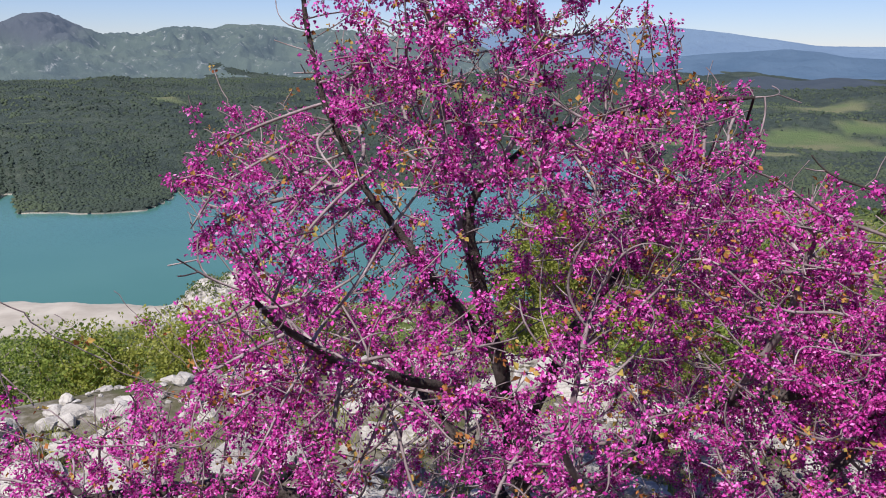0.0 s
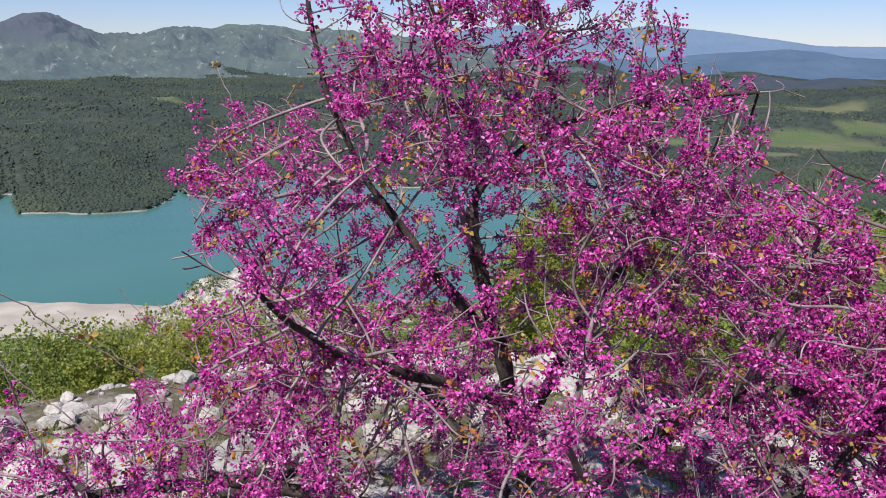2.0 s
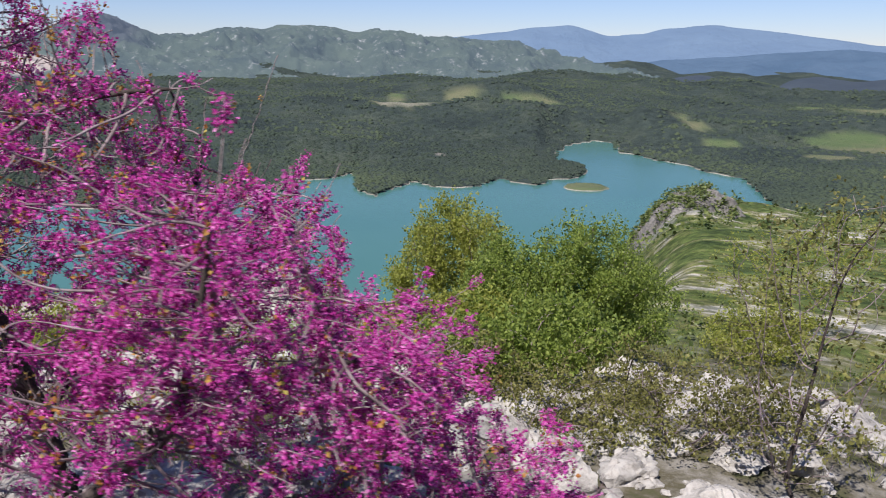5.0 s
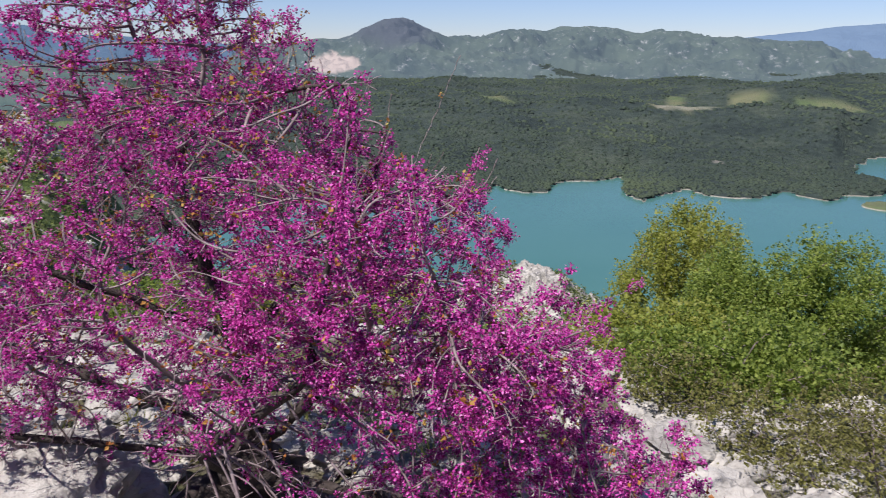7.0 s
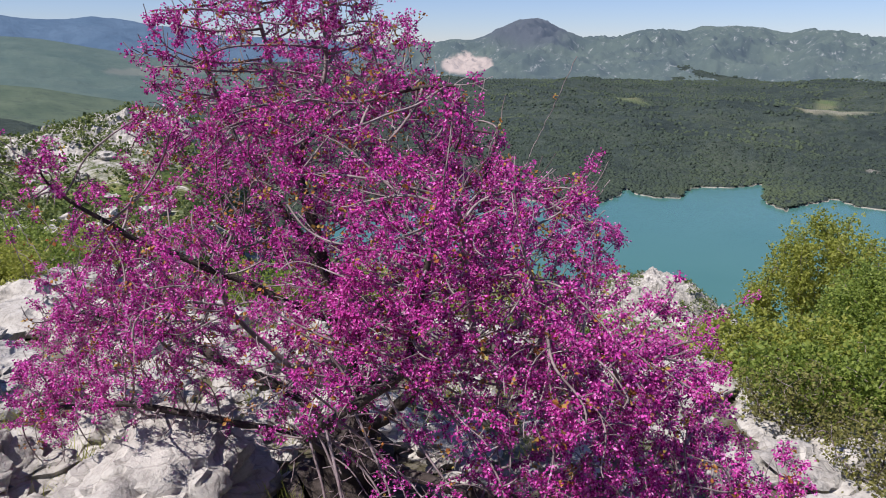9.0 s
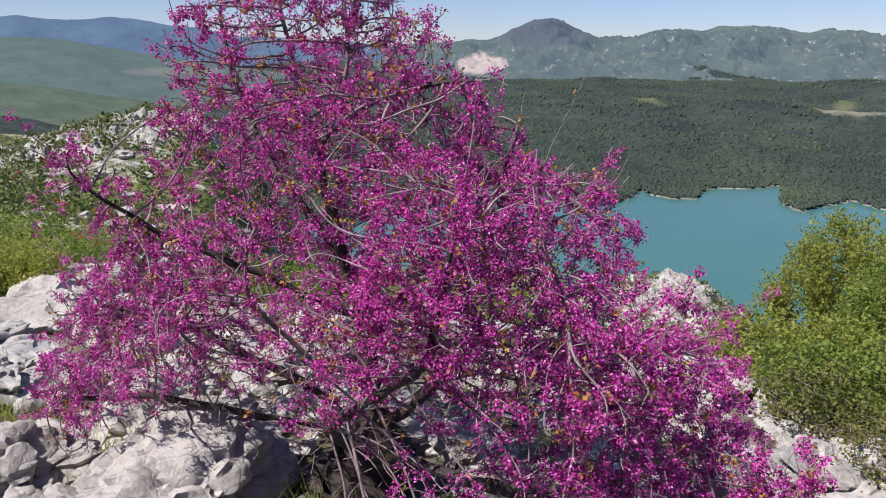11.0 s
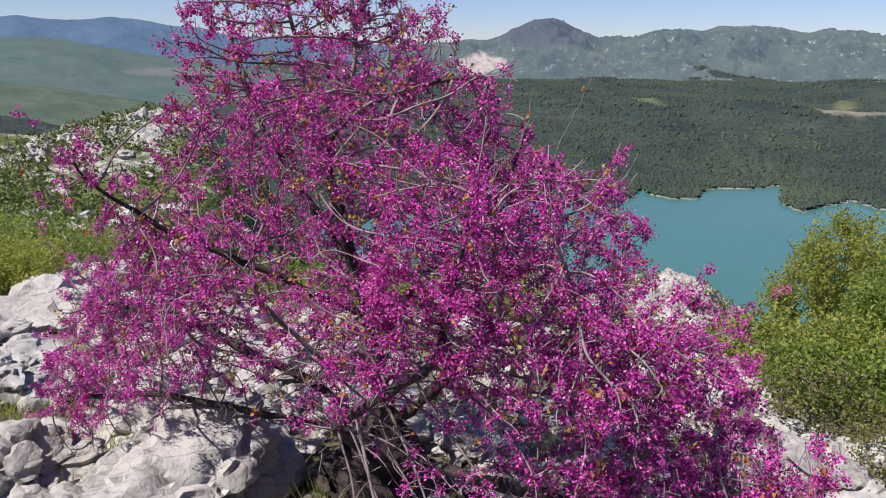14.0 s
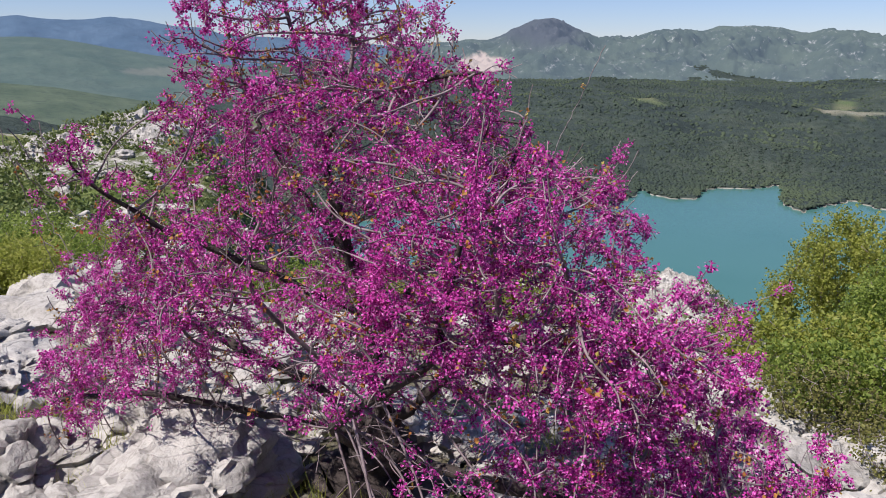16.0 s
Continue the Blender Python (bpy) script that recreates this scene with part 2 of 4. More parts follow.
def value2(x, y):
    """Smooth value noise of the plane, 0 to 1."""
    xi, yi = np.floor(x).astype(int), np.floor(y).astype(int)
    fx, fy = x - xi, y - yi
    fx, fy = fx * fx * (3 - 2 * fx), fy * fy * (3 - 2 * fy)
    a, b = LATTICE[xi % 256, yi % 256], LATTICE[(xi + 1) % 256, yi % 256]
    c, d = LATTICE[xi % 256, (yi + 1) % 256], LATTICE[(xi + 1) % 256, (yi + 1) % 256]
    return (a + (b - a) * fx) * (1 - fy) + (c + (d - c) * fx) * fy


def fractal(x, y, octaves=5, gain=0.5, ridged=False):
    total, amp, norm = 0.0, 1.0, 0.0
    for k in range(octaves):
        v = value2(x * 2 ** k + 17.3 * k, y * 2 ** k - 9.1 * k)
        if ridged:
            v = 1 - np.abs(2 * v - 1)
        total, norm, amp = total + amp * v, norm + amp, amp * gain
    return total / norm


def mesh_object(name, verts, faces, mat, parent=None, label="", flat=True):
    """faces: an (n, k) array with one k, or a list of such arrays."""
    me = bpy.data.meshes.new(name)
    groups = faces if isinstance(faces, list) else [faces]
    groups = [np.asarray(g, dtype=np.int32) for g in groups if len(g)]
    loops = np.concatenate([g.ravel() for g in groups])
    sizes = np.concatenate([np.full(len(g), g.shape[1], dtype=np.int32) for g in groups])
    starts = np.concatenate([[0], np.cumsum(sizes)[:-1]]).astype(np.int32)
    me.vertices.add(len(verts))
    me.vertices.foreach_set("co", np.asarray(verts, dtype=np.float32).ravel())
    me.loops.add(len(loops))
    me.loops.foreach_set("vertex_index", loops)
    me.polygons.add(len(sizes))
    me.polygons.foreach_set("loop_start", starts)
    me.polygons.foreach_set("use_smooth", np.full(len(sizes), not flat))
    me.materials.append(mat)
    me.update(calc_edges=True)
    me.validate()
    ob = new(name, me)
    ob.parent = parent
    if label:
        tagged(ob, label)
    return ob


def grid_faces(rows, cols, wrap=False):
    i, j = np.meshgrid(np.arange(rows - 1), np.arange(cols if wrap else cols - 1), indexing="ij")
    j2 = (j + 1) % cols
    return np.stack([i * cols + j, i * cols + j2, (i + 1) * cols + j2, (i + 1) * cols + j], -1).reshape(-1, 4)


# ---- the lie of the land ----
RADII = np.log([0.5, 3, 7.5, 9, 12, 20, 40, 90, 200, 270, 330, 345])
MIDDLE = [-0.05, -0.95, -1.5, -2.2, -5, -11, -20, -33, -75, -103.5, -107.7, -113]
RIGHT = [-0.05, -0.85, -1.5, -1.9, -2.6, -4.2, -7.0, -13.5, -55, -82, -100, -101]
LEFT = [-0.05, -0.8, -1.5, -1.8, -2.4, -4.2, -6.2, -8.0, -45, -64, -78, -80]
UPHILL = [0.02, 0.7, 2.2, 2.8, 3.9, 7, 14, 26, 44, 54, 60, 62]
SHORE = [(-75, 330), (-60, 330), (-46, 470), (-36, 520), (-31.5, 600), (-30.4, 664), (-29.8, 690), (-29.6, 592), (-27.2, 581), (-25, 566), (-21.5, 566), (-20.3, 588), (-19.8, 600), (-19.4, 648),
         (-18.9, 620), (-17, 606), (-15.4, 609), (-15, 650), (-14.1, 669), (-12.2, 670), (-10.1, 703), (-9.95, 623), (-8.5, 583), (-7.2, 620), (-5.4, 657), (-4.5, 634), (-2.2, 626), (-0.6, 630),
         (1, 680), (1.6, 658), (3.8, 643), (4.8, 668), (5.5, 920), (7.6, 990), (9.0, 975), (9.2, 880), (10.6, 864), (12, 830), (14.3, 800), (15.3, 760), (16.4, 752)]
SHORE_AZ, SHORE_R = (list(q) for q in zip(*(SHORE + [(18, 735), (21, 560), (26, 330)])))


def height(x, y):
    r = np.hypot(x, y) + 1e-6
    az = np.degrees(np.arctan2(x, y))
    rg = r * (1 - smooth(r, 70, 240) * np.interp(az, [-60, -45, -31, -23, -15], [0.15, 0.15, 0.132, 0.06, 0.0]))
    lr = np.log(rg)
    hm, hr, hl, hu = (np.interp(lr, RADII, p) for p in (MIDDLE, RIGHT, LEFT, UPHILL))
    out = smooth(r, 24, 50)
    wr, wl = smooth(az, 5 - 1.3 * out, 21 - 3.5 * out), smooth(-az, 38, 50)
    h = hm * (1 - wr) * (1 - wl) + hr * wr + hl * wl
    back = smooth(np.abs(az), 75, 115)
    h = h * (1 - back) + hu * back
    far = smooth(rg, 340, 350)
    wob = az + 0.25 * (fractal(x * 0.02, y * 0.02, 3) - 0.5)
    rs = np.interp(wob, SHORE_AZ, SHORE_R) + 12 * (fractal(x * 0.04 + 5, y * 0.03, 3) - 0.5)
    inland = 40 + np.mean([np.interp(wob + k, SHORE_AZ, SHORE_R) for k in range(-5, 6)], axis=0)
    inland = np.maximum(inland, np.max([np.interp(wob + k, SHORE_AZ, SHORE_R) for k in (-1.6, -0.8, 0, 0.8, 1.6)], axis=0))
    tilt = 0.028 - 0.020 * smooth(az, 8, 16) - 0.018 * smooth(-az, 42, 50)
    land = WATER + np.where(r > rs, 2.2 * smooth(r - rs, 0, 6) + smooth(r - inland, -30, 160) * (tilt * np.clip(r - 560, 0, 1500) + 78 * smooth(r, 560, 900) * np.maximum(fractal(x * 0.0048, y * 0.0048, 5) - 0.40, 0)), -6.0)
    isle = 1 - smooth(((az - 7.3) / 2.2) ** 2 + ((r - 643) / 23) ** 2, 0.4, 1.1)
    spit = 1 - smooth(((az - 5.6) / 2.0) ** 2 + ((r - 735) / 62) ** 2, 0.5, 1.1)
    land = np.where(r > rs, land, land + np.maximum(8.0 * isle, 9.5 * spit))
    land = land + back * 90
    land = np.minimum(land, 60 + 0 * r)
    h = h * (1 - far) + land * far
    h = h + 0.35 * (fractal(x * 0.35, y * 0.35, 4) - 0.5) * smooth(r, 1.5, 6) * (1 - far) + 4 * (fractal(x * 0.05, y * 0.05, 4) - 0.5) * smooth(r, 15, 60) * (1 - smooth(r, 150, 270)) * (1 - far)
    crag = np.exp(-((az + 52.5) / 7.5) ** 2) * np.exp(-((r - 62) / 16) ** 2)
    h = h + crag * (2.4 + 1.6 * (fractal(x * 0.25, y * 0.25, 4, ridged=True) - 0.5))
    crag2 = np.exp(-((az + 15.5) / 6.5) ** 2) * np.exp(-((r - 92) / 10) ** 2)
    h = h + crag2 * (7.6 + 2.0 * (fractal(x * 0.2, y * 0.2, 4, ridged=True) - 0.5))
    crag3 = np.exp(-((az - 14.0) / 6.0) ** 2) * np.exp(-((r - 70) / 16) ** 2)
    h = h + crag3 * (0.6 + 2.4 * (fractal(x * 0.2, y * 0.2, 4, ridged=True) - 0.5))
    return h


def blob(x, y, az, r, waz, wr):
    """1 inside an uneven patch round the given bearing and distance, 0 outside."""
    a = np.degrees(np.arctan2(x, y))
    d = ((a - az) / waz) ** 2 + ((np.hypot(x, y) - r) / wr) ** 2
    d = d + 1.6 * (fractal(x * 0.02 + az, y * 0.02, 4) - 0.5)
    return 1 - smooth(d, 0.8, 1.1)


def meadow_cover(x, y):
    patches = [(-6.5, 1120, 2.3, 90), (-4.5, 1250, 2.0, 90), (-6.9, 1420, 0.8, 90), (-2.2, 1370, 1.6, 40), (3.3, 1340, 2.6, 40), (-19.6, 1290, 1.1, 60), (-28.5, 985, 1.6, 14), (26, 1010, 4.5, 65), (23.5, 890, 1.6, 18),
               (29.5, 1120, 3, 50), (25, 1550, 4.5, 60), (16.2, 943, 1.4, 15), (13.7, 1060, 0.6, 40), (14.8, 990, 0.9, 22), (-54, 700, 5, 80), (-48, 1100, 4, 80), (7.3, 643, 2.3, 26)]
    m = 0.0 * x
    for p in patches:
        m = np.maximum(m, blob(x, y, *p))
    return m


def bare_cover(x, y):
    m = np.maximum(blob(x, y, -28.5, 345, 7.0, 42), 0.6 * blob(x, y, -26.8, 715, 0.13, 75))
    return np.maximum(m, 0.5 * np.maximum(blob(x, y, -6.5, 1120, 2.0, 80), np.maximum(blob(x, y, -3.7, 765, 0.35, 8), blob(x, y, -4.8, 1240, 1.6, 70))))


def add_field(ob, name, values):
    ob.data.attributes.new(name, 'FLOAT', 'POINT').data.foreach_set("value", np.asarray(values, dtype=np.float32))


def build_ground():
    az = np.radians(np.concatenate([np.arange(-72, 56, 0.6), np.arange(56, 288, 2.0)]))
    r = np.concatenate([np.geomspace(0.25, 340, 210), np.arange(342, 480, 12), np.arange(480, 720, 4), np.arange(720, 1000, 10), np.geomspace(1000, 4900, 60)])
    R, A = np.meshgrid(r, az, indexing="ij")
    x, y = R * np.sin(A), R * np.cos(A)
    verts = np.stack([x, y, height(x, y)], -1).reshape(-1, 3)
    faces = grid_faces(len(r), len(az), wrap=True)[:, ::-1]
    c = len(verts)
    verts = np.concatenate([verts, [[0, 0, 0]]])
    n = len(az)
    fan = np.stack([np.full(n, c), np.arange(n), (np.arange(n) + 1) % n], -1)[:, ::-1]
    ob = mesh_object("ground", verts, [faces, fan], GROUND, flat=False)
    add_field(ob, "meadow", np.append(meadow_cover(x, y).ravel(), 0))
    add_field(ob, "bare", np.append(bare_cover(x, y).ravel(), 0))
    stony = np.maximum(np.maximum(blob(x, y, -54.0, 60, 9, 15), blob(x, y, -16.5, 90, 4.5, 9)), blob(x, y, 13.5, 68, 6, 10))
    add_field(ob, "stony", np.append(stony.ravel(), 0))
    tagged(ob, "steep stony karst hillside running down to the lake", "ground", kind="structure")
    return ob


def build_lake():
    a = np.linspace(0, 2 * np.pi, 96, endpoint=False)
    verts = np.stack([1400 * np.sin(a), 1400 * np.cos(a), np.full(96, WATER)], -1)
    ob = mesh_object("water", verts, [np.arange(96)[None, ::-1]], LAKE)
    tagged(ob, "still turquoise reservoir water below the wooded hills", "lake", kind="structure")


def ridge(name, label, mat, az, el, crest, foot, foot_z, rough, seed, quarry=None):
    """A mountain range: a rising slope from its foot to a crest line of the given skyline angles."""
    a = np.linspace(az[0], az[-1], int((az[-1] - az[0]) / (0.12 if rough > 100 else 0.2)))
    sky_el = np.interp(a, az, el)
    k = np.ones(5) / 5
    sky_el = np.convolve(np.pad(sky_el, 2, mode="edge"), k, "valid")
    top = EYE + crest * np.tan(np.radians(sky_el))
    v = np.linspace(0, 1.25, 110 if rough > 100 else 44)
    V, A = np.meshgrid(v, np.radians(a), indexing="ij")
    T = np.broadcast_to(top, V.shape)
    R = foot + (crest - foot) * V
    x, y = R * np.sin(A), R * np.cos(A)
    rise = np.where(V < 1, V ** 0.85, 1 - (V - 1) * 1.6)
    z = foot_z + (T - foot_z) * rise
    n1 = fractal(x * 0.0045 + seed, y * 0.0045, 7, 0.6, ridged=True) - 0.55
    z = z + rough * n1 * (0.25 + np.sin(np.pi * np.clip(V, 0, 1)) * 0.9)
    verts = np.stack([x, y, z], -1).reshape(-1, 3)
    ob = mesh_object(name, verts, grid_faces(len(v), len(a))[:, ::-1], mat, flat=False)
    if quarry:  # a bare or mown patch at the given bearing and skyline angle
        el_v = np.degrees(np.arctan2(z - EYE, R))
        d = ((np.degrees(A) - quarry[0]) / quarry[2]) ** 2 + ((el_v - quarry[1]) / quarry[3]) ** 2 + 1.5 * (fractal(x * 0.008, y * 0.008, 4) - 0.5)
        add_field(ob, "bare", quarry[4] * (1 - smooth(d, 0.7, 1.0)).ravel())
        d = ((np.degrees(A) + 27.0) / 4.2) ** 2 + ((el_v - 2.2) / 1.9) ** 2 + 1.2 * (fractal(x * 0.006, y * 0.006, 4) - 0.5)
        add_field(ob, "heath", (1 - smooth(d, 0.2, 1.7)).ravel())
    tagged(ob, label, "mountain", kind="structure")


def build_mountains():
    # the closing colour and number of each: emission in place of haze, rocky green included
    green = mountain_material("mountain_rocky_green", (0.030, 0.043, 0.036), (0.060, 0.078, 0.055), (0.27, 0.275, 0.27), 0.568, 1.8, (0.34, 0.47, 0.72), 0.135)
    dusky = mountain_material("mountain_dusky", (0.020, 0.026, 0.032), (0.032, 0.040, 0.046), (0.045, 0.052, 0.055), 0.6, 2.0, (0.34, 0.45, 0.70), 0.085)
    # the blue of these two base colours is distance haze painted in
    blue = mountain_material("mountain_haze_blue", (0.030, 0.055, 0.085), (0.050, 0.080, 0.115), (0.17, 0.20, 0.26), 0.63, 0.9, (0.30, 0.46, 0.80), 0.14)
    pale = mountain_material("mountain_haze_pale", (0.065, 0.10, 0.15), (0.085, 0.125, 0.175), (0.3, 0.34, 0.4), 0.7, 0.6, (0.36, 0.52, 0.84), 0.17)
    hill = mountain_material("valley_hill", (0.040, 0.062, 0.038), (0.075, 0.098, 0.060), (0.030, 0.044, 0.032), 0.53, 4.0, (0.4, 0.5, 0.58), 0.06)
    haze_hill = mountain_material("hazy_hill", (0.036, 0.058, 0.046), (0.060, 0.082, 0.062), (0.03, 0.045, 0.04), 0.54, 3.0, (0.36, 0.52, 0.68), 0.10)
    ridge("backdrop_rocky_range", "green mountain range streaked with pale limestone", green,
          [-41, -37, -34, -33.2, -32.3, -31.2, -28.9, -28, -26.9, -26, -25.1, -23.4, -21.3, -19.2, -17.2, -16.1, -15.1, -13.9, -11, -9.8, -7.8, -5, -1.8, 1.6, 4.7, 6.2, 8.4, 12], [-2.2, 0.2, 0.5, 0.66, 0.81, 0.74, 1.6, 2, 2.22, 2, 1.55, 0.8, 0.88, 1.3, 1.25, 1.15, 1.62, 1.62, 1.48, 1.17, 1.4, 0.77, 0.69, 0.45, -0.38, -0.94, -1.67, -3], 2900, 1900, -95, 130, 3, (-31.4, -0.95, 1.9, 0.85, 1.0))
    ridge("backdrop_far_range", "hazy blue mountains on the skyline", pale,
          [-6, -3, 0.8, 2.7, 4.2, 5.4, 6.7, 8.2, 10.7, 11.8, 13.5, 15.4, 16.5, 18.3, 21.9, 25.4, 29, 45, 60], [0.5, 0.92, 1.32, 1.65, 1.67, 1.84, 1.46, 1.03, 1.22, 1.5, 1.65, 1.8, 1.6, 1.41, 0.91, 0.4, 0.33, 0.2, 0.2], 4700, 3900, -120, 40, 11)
    ridge("backdrop_blue_ridge", "wooded ridge beyond the valley, coloured haze blue", blue,
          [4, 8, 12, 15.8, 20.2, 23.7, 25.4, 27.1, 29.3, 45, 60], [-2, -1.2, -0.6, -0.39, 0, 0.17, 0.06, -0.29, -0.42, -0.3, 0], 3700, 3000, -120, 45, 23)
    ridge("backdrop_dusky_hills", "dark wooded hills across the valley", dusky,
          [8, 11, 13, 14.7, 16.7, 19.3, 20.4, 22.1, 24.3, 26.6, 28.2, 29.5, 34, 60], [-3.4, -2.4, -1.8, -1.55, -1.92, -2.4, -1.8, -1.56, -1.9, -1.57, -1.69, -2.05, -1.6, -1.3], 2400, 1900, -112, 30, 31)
    ridge("backdrop_west_range", "mountain range coloured haze blue, with pale cliffs", blue,
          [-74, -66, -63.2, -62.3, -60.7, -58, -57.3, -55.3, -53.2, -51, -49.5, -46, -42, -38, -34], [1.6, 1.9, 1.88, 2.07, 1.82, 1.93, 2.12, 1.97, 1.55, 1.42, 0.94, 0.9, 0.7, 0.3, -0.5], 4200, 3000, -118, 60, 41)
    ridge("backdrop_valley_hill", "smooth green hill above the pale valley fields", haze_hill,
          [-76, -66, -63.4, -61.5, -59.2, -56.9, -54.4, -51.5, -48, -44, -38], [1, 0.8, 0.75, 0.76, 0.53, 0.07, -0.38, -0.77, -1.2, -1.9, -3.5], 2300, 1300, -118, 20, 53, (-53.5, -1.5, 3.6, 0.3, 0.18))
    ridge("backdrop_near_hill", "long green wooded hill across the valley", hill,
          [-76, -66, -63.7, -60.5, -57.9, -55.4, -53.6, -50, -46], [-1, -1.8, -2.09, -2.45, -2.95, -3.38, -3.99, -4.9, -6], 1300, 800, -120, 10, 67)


build_ground()
build_lake()
build_mountains()


# ---- branching plants ----
def grow(base, stems, lobes, count, rng, step=0.05, reach=0.5, kill=0.11, holes=0.0, limit=220, wild=0.25, lift=0.0):
    """Grows branches from given stems towards points scattered in the lobes. Returns places and parents."""
    pts = []
    vol = np.array([l[3] * l[4] * l[5] * (l[6] if len(l) > 6 else 1.0) for l in lobes])
    for l, n in zip(lobes, (count * vol / vol.sum()).astype(int)):
        d = rng.normal(size=(n, 3))
        d /= np.linalg.norm(d, axis=1)[:, None]
        d *= (rng.random(n) ** 0.42)[:, None]
        pts.append(np.array(l[:3]) + d * np.array(l[3:6]))
    pts = np.concatenate(pts)
    if holes > 0:
        dens = fractal(pts[:, 0] * 2.1 + pts[:, 2] * 1.3, pts[:, 1] * 2.1 - pts[:, 2] * 1.7, 2)
        pts = pts[dens > holes]
    pos, par = [np.array(base, dtype=float)], [-1]
    for chain in stems:
        k = chain[0] if isinstance(chain[0], int) else int(np.linalg.norm(np.array(pos) - np.array(chain[0]), axis=1).argmin())
        for p in chain[1:]:
            a, b = pos[k], np.array(p, dtype=float)
            m = max(1, int(np.linalg.norm(b - a) / step))
            for i in range(1, m + 1):
                q = a + (b - a) * i / m + (rng.normal(size=3) * 0.009 if i < m else 0)
                pos.append(q)
                par.append(k)
                k = len(pos) - 1
        ends.append(k)
    best = np.full(len(pts), 1e9)
    who = np.zeros(len(pts), dtype=int)
    lo = 0
    for _ in range(limit):
        fresh = np.array(pos[lo:])
        for k in range(0, len(fresh), 300):
            part_of = fresh[k:k + 300]
            d = (pts ** 2).sum(1)[:, None] + (part_of ** 2).sum(1)[None] - 2 * pts @ part_of.T
            j = d.argmin(1)
            v = np.sqrt(np.maximum(d[np.arange(len(pts)), j], 0))
            m = v < best
            best[m], who[m] = v[m], j[m] + lo + k
        living = best > kill
        pts, best, who = pts[living], best[living], who[living]
        lo = len(pos)
        act = best < reach
        while len(pts) and not act.any() and reach < 3:
            reach *= 1.3
            act = best < reach
        if not len(pts) or not act.any():
            break
        P = np.array(pos)
        vec = pts[act] - P[who[act]]
        vec /= np.linalg.norm(vec, axis=1)[:, None]
        w = who[act]
        order = np.argsort(w, kind="stable")
        w, vec = w[order], vec[order]
        heads, first = np.unique(w, return_index=True)
        sums = np.add.reduceat(vec, first)
        sums += rng.normal(size=sums.shape) * wild
        sums[:, 2] += lift * np.clip(P[heads, 2] + 0.2, 0, 1.4)
        sums /= np.linalg.norm(sums, axis=1)[:, None] + 1e-9
        for h, s in zip(heads, sums):
            q = pos[h] + s * step
            pos.append(q)
            par.append(int(h))
    return np.array(pos), np.array(par)


ends = []


def chains(par, radius):
    """Splits a tree of nodes into runs, following the thickest child at each fork."""
    kids = [[] for _ in par]
    for i, p in enumerate(par):
        if p >= 0:
            kids[p].append(i)
    runs, todo = [], [(0, -1)]
    while todo:
        k, before = todo.pop()
        run = [before, k] if before >= 0 else [k]
        while kids[k]:
            c = sorted(kids[k], key=lambda i: -radius[i])
            todo += [(i, k) for i in c[1:]]
            k = c[0]
            run.append(k)
        runs.append(run)
    return runs


def thickness(par, tip, power, cap):
    w = np.zeros(len(par))
    has = np.zeros(len(par), dtype=bool)
    has[par[par >= 0]] = True
    w[~has] = tip ** power
    for i in range(len(par) - 1, 0, -1):
        w[par[i]] += w[i]
    return np.minimum(w ** (1 / power), cap)


def tube(points, radii, sides):
    """Verts and quads of a tapered tube along a run of points."""
    n = len(points)
    t = np.gradient(points, axis=0)
    t /= np.linalg.norm(t, axis=1)[:, None] + 1e-9
    ref = np.array([0.31, 0.17, 0.93]) if abs(t[0][2]) < 0.9 else np.array([1.0, 0.1, 0.0])
    u = np.cross(t, ref)
    u /= np.linalg.norm(u, axis=1)[:, None] + 1e-9
    v = np.cross(t, u)
    a = np.linspace(0, 2 * np.pi, sides, endpoint=False)
    ring = points[:, None] + radii[:, None, None] * (np.cos(a)[None, :, None] * u[:, None] + np.sin(a)[None, :, None] * v[:, None])
    return ring.reshape(-1, 3), grid_faces(n, sides, wrap=True)


def join(pieces):
    verts, faces, off = [], [], 0
    for v, f in pieces:
        verts.append(v)
        faces.append(f + off)
        off += len(v)
    return np.concatenate(verts), np.concatenate(faces)


def flower_template(rng):
    """One bunch of pea flowers that hangs from a twig: keel and wing for each flower."""
    verts, faces = [], []
    for _ in range(rng.integers(9, 12)):
        d = rng.normal(size=3)
        d[2] -= 0.45
        d /= np.linalg.norm(d)
        side = np.cross(d, rng.normal(size=3))
        side /= np.linalg.norm(side)
        up = np.cross(side, d)
        s = rng.uniform(0.0095, 0.0135)
        c = rng.normal(size=3) * 0.007 + d * rng.uniform(0.004, 0.016)
        for lean_side, lean_up, w in ((0.25, -0.25, 0.30), (-0.3, 0.35, 0.38)):
            f = d + side * lean_side + up * lean_up
            f /= np.linalg.norm(f)
            across = np.cross(f, up) if lean_side > 0 else up + side * 0.4
            across /= np.linalg.norm(across)
            o = len(verts)
            verts += [c, c + f * s * 0.55 + across * s * w, c + f * s * 1.1, c + f * s * 0.55 - across * s * w]
            faces.append([o, o + 1, o + 2, o + 3])
    return np.array(verts), np.array(faces)


def tied(verts, faces):
    """The same cluster with its flowers held by short stalks at one point."""
    o = len(verts)
    verts = np.concatenate([verts, [[0, 0, 0], [0.001, 0, 0.001]]])
    return verts, [list(map(int, f)) for f in faces] + [[o, o + 1, int(f[0])] for f in faces]


